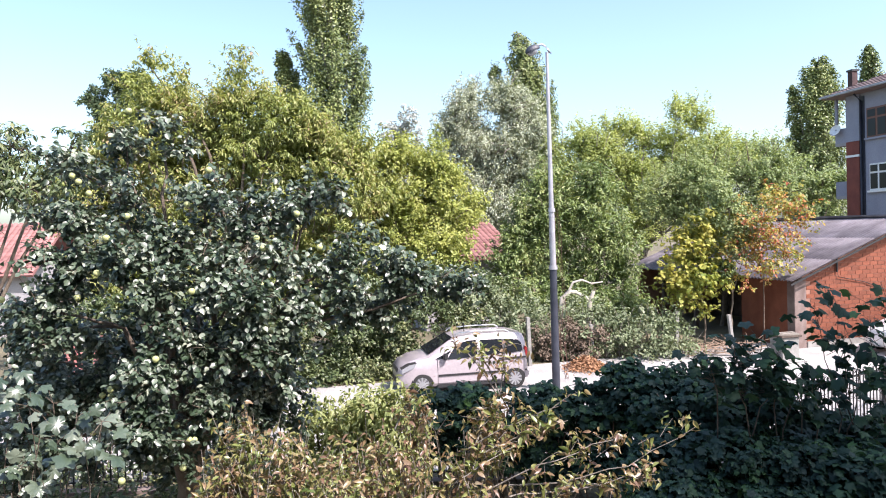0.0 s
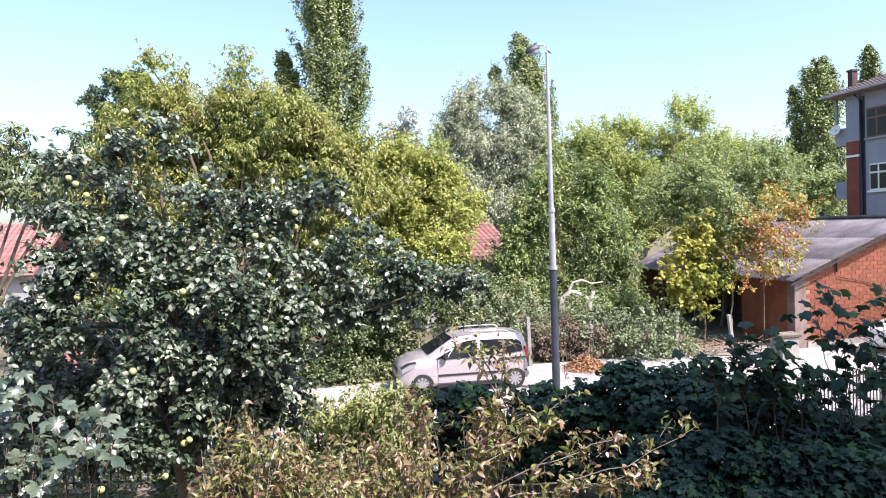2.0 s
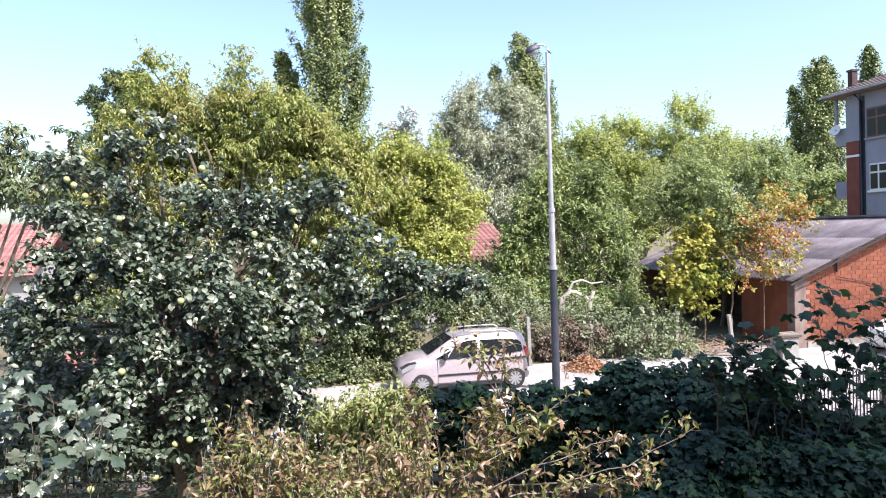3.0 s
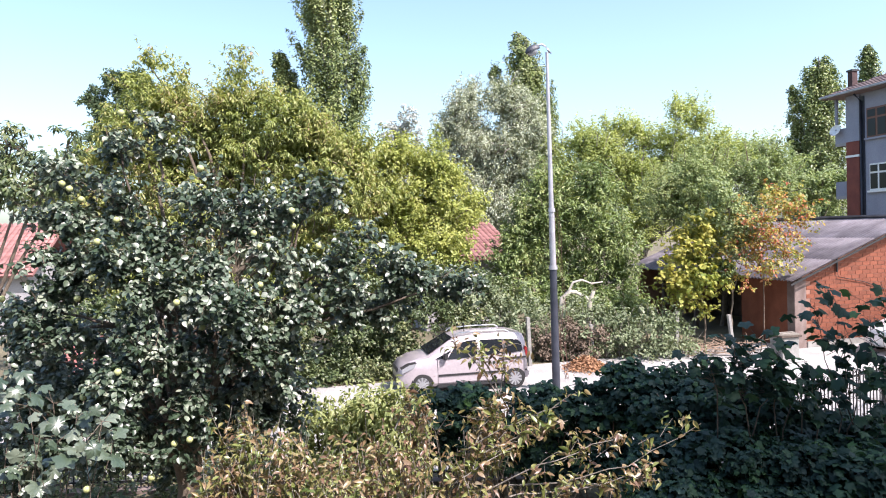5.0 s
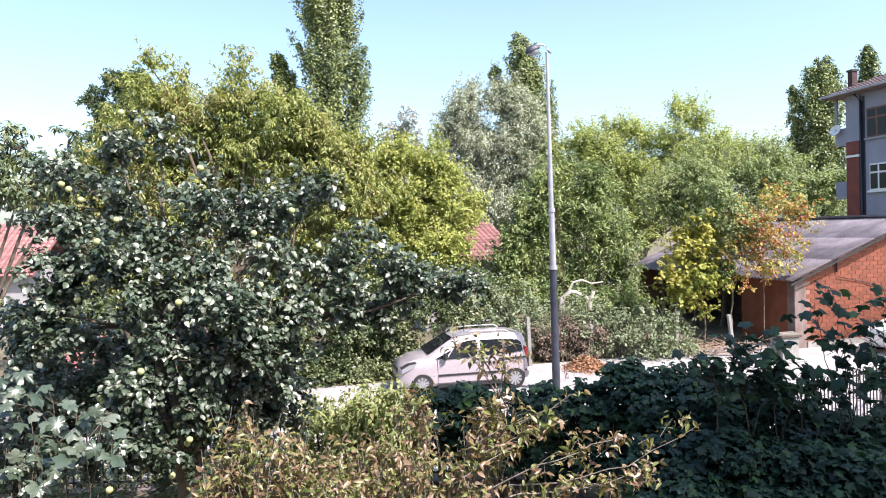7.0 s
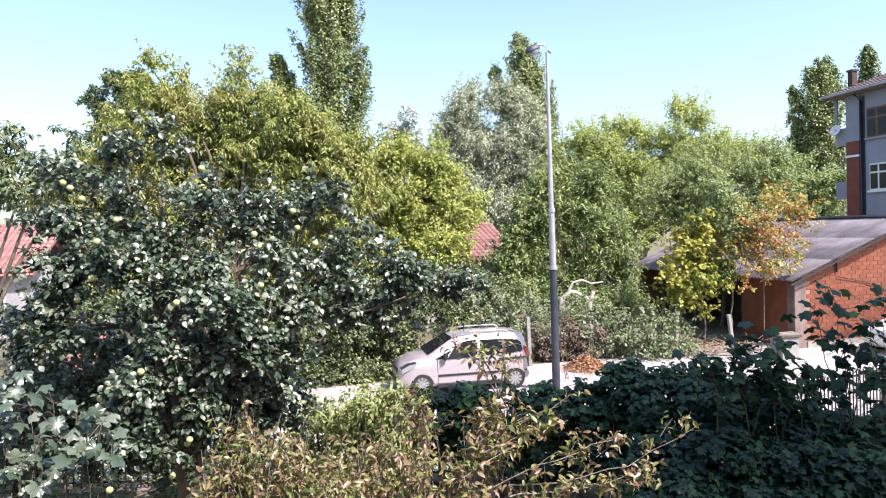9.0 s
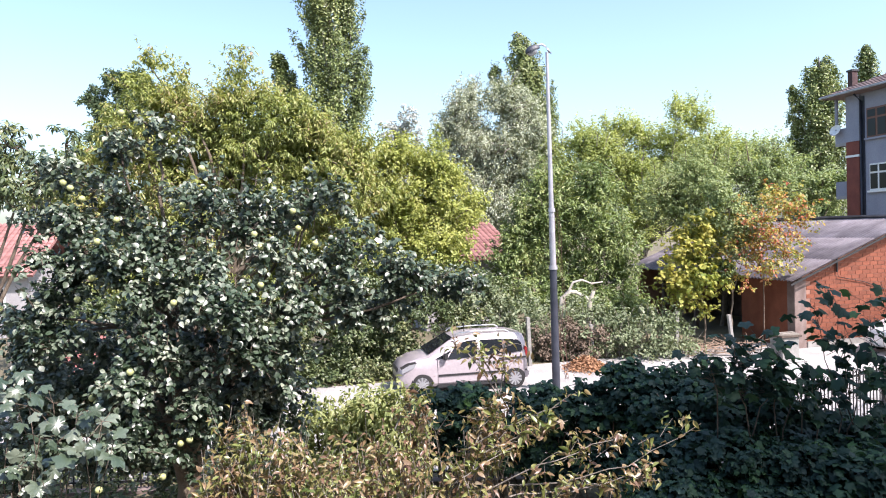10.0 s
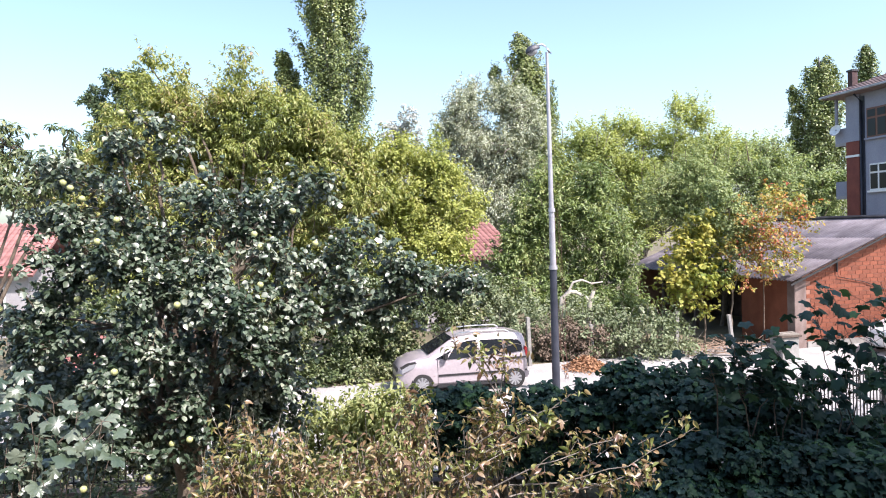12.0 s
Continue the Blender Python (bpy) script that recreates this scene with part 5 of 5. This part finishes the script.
def grape_vine():
    rng = np.random.default_rng(45)
    foot = Vector((4.9, 8.6, 0))
    root = empty("grape_vine", pose(*foot), "dark shaded grape vine shoots with large lobed leaves", "vine")
    wood, pl, ou = Wood(5), [], []
    shoots = (((4.68, 8.1, 1.57), (4.45, 8.0, 3.25)), ((4.62, 8.1, 1.71), (4.25, 8.0, 3.06)), ((4.68, 8.1, 1.84), (4.58, 8.0, 2.72)), ((5.18, 8.1, 1.56), (5.03, 8.0, 3.3)), ((5.15, 8.1, 1.83), (4.9, 8.0, 2.91)), ((3.66, 8.1, 1.87), (3.66, 8.0, 2.75)), ((3.49, 8.1, 1.88), (3.33, 8.0, 2.63)), ((3.82, 8.1, 1.87), (3.82, 8.0, 2.55)), ((3.16, 8.1, 2.02), (2.97, 8.0, 2.51)), ((4.15, 8.1, 1.79), (4.04, 8.0, 2.28)), ((4.88, 8.1, 1.57), (4.7, 8.0, 2.33)), ((4.35, 8.1, 1.72), (4.24, 8.0, 2.21)), ((4.02, 8.1, 1.86), (3.4, 8.0, 2.69)), ((5.08, 8.1, 1.56), (5.06, 8.0, 2.31)))
    for a, b in shoots:
        a, b = Vector(a) - foot, Vector(b) - foot
        wood.bow((a.x * 0.8, a.y + 0.5, 0.0), a, 0.016, 0.008, rng, 0.04)
        pts = wood.bow(a, b, 0.008, 0.003, rng, 0.08)
        for k in range(38 if b.x < -0.8 else 20):
            t = 1.0 - 0.8 * rng.random() ** 1.4
            p = a.lerp(b, t) + Vector((rng.normal() * 0.13, rng.normal() * 0.13, rng.normal() * 0.06))
            wood.bow(a.lerp(b, max(t - 0.1, 0)), p, 0.003, 0.002, rng, 0.05, n=3)
            pl.append(tuple(p))
            ou.append(tuple(Vector((rng.normal(), rng.normal() - 0.4, 0.1))))
    wood.done("branchwork", BARK, root)
    leaves("foliage", np.array(pl), unit(np.array(ou)), 0.15, "palm", L_IVY_SHADE, rng, root, wild=0.6, droop=0.5, face=0.8)


ivy_hedge()
fresh_hedge()
brown_shrub()
fig_tree()
grape_vine()


# ---- fruit tree with swaying boughs ----
def fruit_tree():
    rng = np.random.default_rng(51)
    foot = Vector((-3.15, 8.20, 0.84))
    foot.z = 0
    root = empty("fruit_tree", pose(*foot), "large fruit tree with glossy grey-green leaves and pale fruit", "tree")
    trunk = Wood(9)
    fork = Vector((0.05, 0, 1.2))
    trunk.bow((0, 0, -0.1), fork, 0.15, 0.12, rng, 0.03)
    bm = bmesh.new()
    bmesh.ops.create_icosphere(bm, subdivisions=2, radius=0.037)
    for v in bm.verts:
        v.co.z *= 0.92 if v.co.z > 0 else 1.08
    fruit_me = bpy.data.meshes.new("fruit")
    bm.to_mesh(fruit_me)
    bm.free()
    fruit_me.materials.append(FRUIT)
    for p in fruit_me.polygons:
        p.use_smooth = True
    made = {}
    for key, hub, lobes, n, nf in BOUGHS:
        hub = Vector(hub) - foot
        trunk.bow(fork + Vector(rng.normal(size=3)) * 0.04, hub, 0.06, 0.026, rng, 0.05, 0.06)
        wood = Wood(5)
        rel = [(x - foot.x - hub.x, y - foot.y - hub.y, z - hub.z, a, b) for x, y, z, a, b in lobes]
        bough = None
        pos, out, twig, mids = sprigs(billow(rel, 6, rng, 0.32), n * 3 // 2 // 15, rng, 15, 0.19, 0.3, 0.35, 0.035)
        for l in rel:
            wood.bow((0, 0, 0), l[:3], 0.024, 0.01, rng, 0.06, 0.05)
        for i in rng.permutation(len(twig))[:max(12, len(twig) * 2 // 3)]:
            wood.bow(mids[i], twig[i], 0.006, 0.002, rng, 0.05, 0.0, 4)
        bough = wood.done("bough", BARK, root)
        bough.matrix_basis = Matrix.Translation(hub)
        leaves("foliage", pos, out, 0.07, "round", L_FRUIT_SHEEN, rng, bough, wild=0.5, droop=0.7, face=0.6)
        for i in rng.permutation(len(twig))[:nf]:
            f = new("fruit", fruit_me)
            f.parent = bough
            f.matrix_basis = pose(twig[i][0], twig[i][1] - 0.12, twig[i][2] - 0.06)
        made[key] = (bough, hub)
    trunk.done("trunk", BARK, root)
    return made


BOUGHS = (
    ("crown_a", (-3.14, 8.00, 4.01), ((-3.58, 8.00, 5.22, 0.26, 0.22), (-3.03, 8.00, 5.21, 0.33, 0.33)), 640, 2),
    ("crown_b", (-3.41, 8.00, 3.82), ((-4.03, 7.90, 4.81, 0.45, 0.32), (-3.55, 7.80, 4.53, 0.44, 0.32)), 900, 4),
    ("crown_c", (-2.70, 8.00, 3.74), ((-2.69, 7.90, 4.58, 0.45, 0.32), (-2.42, 7.80, 4.18, 0.48, 0.35)), 1000, 5),
    ("crown_d", (-2.17, 8.20, 3.51), ((-2.01, 8.20, 4.30, 0.40, 0.40), (-1.85, 8.00, 3.84, 0.39, 0.33)), 850, 3),
    ("crown_e", (-2.07, 8.30, 3.36), ((-1.49, 8.30, 4.53, 0.34, 0.24), (-1.73, 8.30, 4.30, 0.30, 0.27)), 739, 2),
    ("side_a", (-2.15, 8.30, 3.09), ((-0.97, 8.30, 3.87, 0.40, 0.32), (-1.31, 8.20, 3.48, 0.47, 0.37)), 1081, 3),
    ("side_b", (-1.97, 8.40, 2.94), ((0.10, 8.40, 3.42, 0.38, 0.25), (-0.52, 8.40, 3.37, 0.41, 0.31), (-1.00, 8.30, 3.13, 0.40, 0.27)), 2065, 2),
    ("left_a", (-3.58, 7.90, 3.45), ((-4.16, 7.80, 4.30, 0.41, 0.32), (-4.10, 7.70, 3.83, 0.44, 0.31)), 1900, 4),
    ("left_b", (-3.66, 7.90, 3.06), ((-4.47, 7.70, 3.30, 0.41, 0.31), (-4.33, 7.70, 2.92, 0.47, 0.31)), 2000, 3),
    ("middle_a", (-3.10, 7.80, 3.19), ((-3.37, 7.50, 3.97, 0.46, 0.37), (-3.17, 7.40, 3.48, 0.45, 0.33)), 1900, 4),
    ("middle_b", (-2.76, 8.30, 2.91), ((-2.50, 7.40, 3.70, 0.48, 0.36), (-2.30, 7.30, 3.28, 0.42, 0.27)), 1900, 5),
    ("middle_c", (-2.41, 8.00, 2.88), ((-1.82, 7.80, 3.27, 0.51, 0.35), (-2.13, 7.70, 2.85, 0.44, 0.31)), 1500, 3),
    ("hanging", (-3.36, 8.50, 3.39), ((-3.11, 7.20, 2.97, 0.35, 0.35), (-3.24, 7.20, 2.50, 0.38, 0.38), (-3.42, 7.20, 1.91, 0.38, 0.29)), 3100, 9),
    ("hanging_b", (-2.96, 8.30, 3.12), ((-2.69, 7.40, 2.68, 0.30, 0.36), (-2.77, 7.40, 2.13, 0.27, 0.36)), 1000, 3),
    ("low_a", (-3.56, 8.20, 2.21), ((-4.31, 8.20, 2.10, 0.47, 0.37), (-4.62, 8.00, 1.63, 0.39, 0.33), (-5.47, 8.80, 2.92, 0.29, 0.26), (-5.10, 8.80, 2.55, 0.32, 0.26), (-4.58, 8.80, 2.82, 0.29, 0.21)), 2600, 2),
    ("low_b", (-2.83, 8.20, 2.05), ((-2.16, 8.20, 2.23, 0.47, 0.33), (-2.54, 8.10, 1.80, 0.39, 0.39), (-1.74, 8.20, 2.69, 0.40, 0.33), (-2.11, 8.80, 1.73, 0.43, 0.36), (-2.69, 9.00, 1.36, 0.51, 0.33), (-2.11, 9.00, 1.97, 0.29, 0.22), (-2.59, 9.00, 1.84, 0.33, 0.25)), 4000, 1),
    ("low_d", (-3.81, 8.60, 1.98), ((-5.50, 9.20, 2.15, 0.67, 0.42), (-4.70, 9.20, 1.62, 0.75, 0.40), (-3.77, 9.30, 1.42, 0.68, 0.38), (-5.69, 9.20, 1.42, 0.60, 0.38), (-4.2, 9.4, 2.3, 0.8, 0.5), (-5.56, 9.00, 1.34, 0.44, 0.33), (-5.66, 9.00, 0.88, 0.44, 0.29), (-5.08, 9.60, 0.99, 0.35, 0.16), (-4.29, 9.60, 1.01, 0.43, 0.17), (-3.66, 9.60, 0.89, 0.31, 0.22)), 14500, 2),
    ("low_e", (-3.03, 8.00, 1.98), ((-3.08, 7.60, 1.84, 0.40, 0.28), (-3.69, 7.60, 1.92, 0.43, 0.25), (-2.72, 7.60, 1.51, 0.25, 0.31)), 650, 3),
    ("low_c", (-3.49, 8.30, 1.77), ((-4.22, 8.60, 2.28, 0.84, 0.56), (-2.93, 8.70, 2.14, 0.71, 0.57), (-3.4, 8.8, 2.9, 0.9, 0.5)), 6500, 0),
)
FRUIT_BOUGHS = fruit_tree()


def corner_tree():
    """Drooping narrow leaves at the garden's far side."""
    return tree("walnut_tree", (-9.2, 12.0, 0), [(-7.36, 12.00, 5.73, 0.44, 0.39), (-7.87, 12.00, 5.35, 0.68, 0.59), (-7.20, 12.00, 5.04, 0.49, 0.49), (-6.50, 12.30, 5.74, 0.26, 0.40), (-6.67, 12.30, 5.24, 0.40, 0.40), (-8.30, 12.00, 4.40, 0.49, 0.59)],
                4300, 0.14, "long", L_SHADE_LEAF, "garden tree with long drooping green leaves", trunk=0.12, seed=61, bend=0.03, droop=1.4, spread=0.22, per=14, puffs=0)


SWAY_TREES["corner"] = corner_tree()


def poplar_spur(root, foot, at, lobes, n=9000):
    """A side branch of a poplar that stands apart."""
    rng = np.random.default_rng(71)
    hub = Vector(at) - Vector(foot)
    rel = [(x - at[0], y - at[1], z - at[2], a, b) for x, y, z, a, b in lobes]
    w = Wood(5)
    for l in rel:
        w.bow((0, 0, 0), l[:3], 0.07, 0.02, rng, 0.03)
    spur = w.done("side_branch", BARK, root)
    spur.matrix_basis = Matrix.Translation(hub)
    pos, out, twig, mids = cloud(rel, n, rng, 50, 0.3, 0.2, 1.8)
    leaves("foliage", pos, out, 0.17, "kite", L_POPLAR, rng, spur)
    return spur, hub


POPLAR_SPUR = poplar_spur(SWAY_TREES["main"], (-6.76, 42.00, 0.0), (-7.86, 42.50, 10.96), ((-9.32, 42.50, 14.42, 0.48, 0.83), (-9.02, 42.50, 13.22, 0.69, 1.11), (-8.51, 42.50, 12.01, 0.69, 1.04)))

poplar_spur(SWAY_TREES["second"], (7.54, 55.00, 0.0), (5.68, 55.00, 11.83), [(4.56, 55.00, 16.20, 0.49, 1.07), (4.84, 55.00, 15.04, 0.45, 0.89), (5.20, 55.00, 13.84, 0.45, 0.89)], 4000)
poplar_spur(SWAY_TREES["house"], (35.05, 65.00, 0.0), (33.96, 65.00, 6.61), [(32.92, 65.00, 15.83, 0.42, 1.06), (32.98, 65.00, 13.37, 0.58, 1.90), (32.86, 65.00, 9.80, 0.63, 2.43)], 6000)


# ---- movement ----
def lean_rows(rows):
    """Leaning to the left by the degrees given, about the place where the piece is fixed."""
    return [(t, Matrix.Rotation(radians(-a), 4, "Y")) for t, a in rows]


LEAN = {
    "crown_a": [(0, 0), (1, 0), (2, 1.5), (3, 2.6), (5, 3.4), (12, 3.4)],
    "crown_b": [(0, 0), (1, 0), (1.5, 1.5), (2, 2.2), (3, 3.5), (5, 7), (5.5, 7.5), (7, 7.5), (9, 6.3), (12, 6.3)],
    "crown_c": [(0, 0), (1, 0), (2, 2.3), (3, 4), (5, 5), (7, 5), (9, 4.2), (12, 4.2)],
    "crown_d": [(0, 0), (1, 0.4), (2, 1.5), (3, 2.6), (5, 4), (7, 4), (9, 3.2), (12, 3.2)],
    "crown_e": [(0, 0), (2, 0.6), (3, 1), (5, 2.6), (6, 5), (7, 5), (8, 1), (9, -1), (9.5, -1.6), (10, -1.6), (10.5, -0.6), (11, 2), (11.5, 4.5), (12, 6.7)],
    "side_a": [(0, 0), (1, 1.2), (2, 3), (3, 4), (5, 1), (7, 1), (9, 3.2), (12, 3.2)],
    "side_b": [(0, 0), (3, 0.3), (5, 0), (7, -0.4), (9, 0.2), (12, 0)],
    "left_a": [(0, 0), (3, 0), (5, 1.3), (6, 2.6), (7, 4), (9, 4), (10, 3.3), (12, 2.7)],
    "left_b": [(0, 0), (3, -0.3), (5, -0.5), (6.5, 0.5), (7, 1.6), (9, 5), (12, 5)],
    "middle_a": [(0, 0), (1, 2), (2, 3), (3, 4.5), (5, 6), (12, 6)],
    "middle_c": [(0, 0), (3, 0.8), (5, 1), (9, 0.4), (12, 0.8)],
    "low_a": [(0, 0), (3, 0.6), (5, 0), (7, 0.7), (9, 0), (12, 0.5)],
}
# degrees of turn about the upright, and of nodding, for the boughs that swing towards the viewer
SWING = {
    "hanging": [(0, 11.9, -4.2), (0.5, 9.8, -3), (1, 7.7, -1.4), (1.5, 5.7, -0.2), (2, 3.4, 0), (2.5, 1, 0), (3, -0.6, 0), (4, -3, 0), (5, -2.1, 0), (5.5, 0, 0), (6, 2.3, 0), (6.5, 4.4, 0), (7, 6.2, 0.3), (8, 8, 0.3),
                (9, 6.2, 0.4), (9.5, 4.4, 0.4), (10, 2.3, 0.3), (10.5, 0.2, 0), (11, -1.6, 0), (11.5, -3.1, 0), (12, -3.4, 0)],
    "hanging_b": [(0, 10.7, -2), (0.5, 10, -1.6), (1, 8.4, -1.2), (1.5, 6.5, -0.6), (2, 4.2, 0), (2.5, 1.1, 0.3), (3, -1.1, 0.3), (4, -3, 0), (5, -1.5, 0), (5.5, 0, 0), (6, 2.3, 0.3), (6.5, 3.4, 0.5), (7, 6.1, 0.3), (8, 7.5, 0.4),
                  (9, 6.1, 0.5), (9.5, 4.2, 0.2), (10, 2.3, 0), (10.5, 0.8, 0), (11, -1.1, 0), (11.5, -2.7, 0), (12, -2.7, 0)],
    "middle_b": [(0, 7, -4.5), (0.5, 5.4, -5.4), (1, 4.3, -6.4), (1.5, 3.2, -6), (2, 2.5, -4.5), (2.5, 2.1, -2), (3, 2.1, 0), (5, 0, 0.6), (6, 0, 0), (7, 1, 0.6), (9, 0, 0.7), (10, -1.4, 0.7), (11, -0.7, 1.8), (12, 0.4, 1.8)],
}
SPUR = [(0, 0), (0.5, 0), (2.5, 0), (3, 0.9), (5, 2.6), (5.5, 3.1), (6, 4), (6.5, 4.5), (7, 4.6), (8, 5.6), (9, 5.4), (9.5, 4.6), (10, 4.1), (10.5, 3.2), (11, 2.6), (11.5, 1.1), (12, 0)]
SWAYING = {
    "main": [(0, 0), (3, 0.1), (5, 0.1), (6.5, 0.15), (7, 0), (9, -0.25), (10.5, -0.4), (12, -0.45)],
    "second": [(0, 0), (1, 0.1), (3, 0), (6.5, 0.08), (9, 0), (10.5, -0.05), (12, -0.15)],
    "house": [(0, 0), (3, 0), (5, -0.5), (6.5, -0.55), (7, -0.8), (9, -0.8), (12, -0.8)],
    "far": [(0, 0), (3, 0), (5, 0.3), (7, 0.35), (9, 0.4), (9.5, 0.7), (11, 0.9), (12, 0.9)],
    "corner": [(0, 0), (1, -0.2), (3, 0.4), (5, 0.6), (7, 0.5), (9, 0.7), (10.5, 1.0), (11.5, 1.3), (12, 1.3)],
    "locust": [(0, 0), (1.5, 0.15), (3, 0.4), (5, 0.3), (7, 0.08), (12, 0.05)],
}


def motions():
    for key, (bough, hub) in FRUIT_BOUGHS.items():
        if key in LEAN:
            walk(bough, [(t, Matrix.Translation(hub) @ m) for t, m in lean_rows(LEAN[key])])
        elif key in SWING:
            walk(bough, [(t, Matrix.Translation(hub) @ pose(0, 0, 0, nod, 0, turn)) for t, turn, nod in SWING[key]])
    for key, root in SWAY_TREES.items():
        for piece in root.children:
            if piece.name.split(".")[0] in ("crown", "branchwork"):
                walk(piece, lean_rows(SWAYING[key]))
    walk(POPLAR_SPUR[0], [(t, Matrix.Translation(POPLAR_SPUR[1]) @ m) for t, m in lean_rows(SPUR)])


motions()
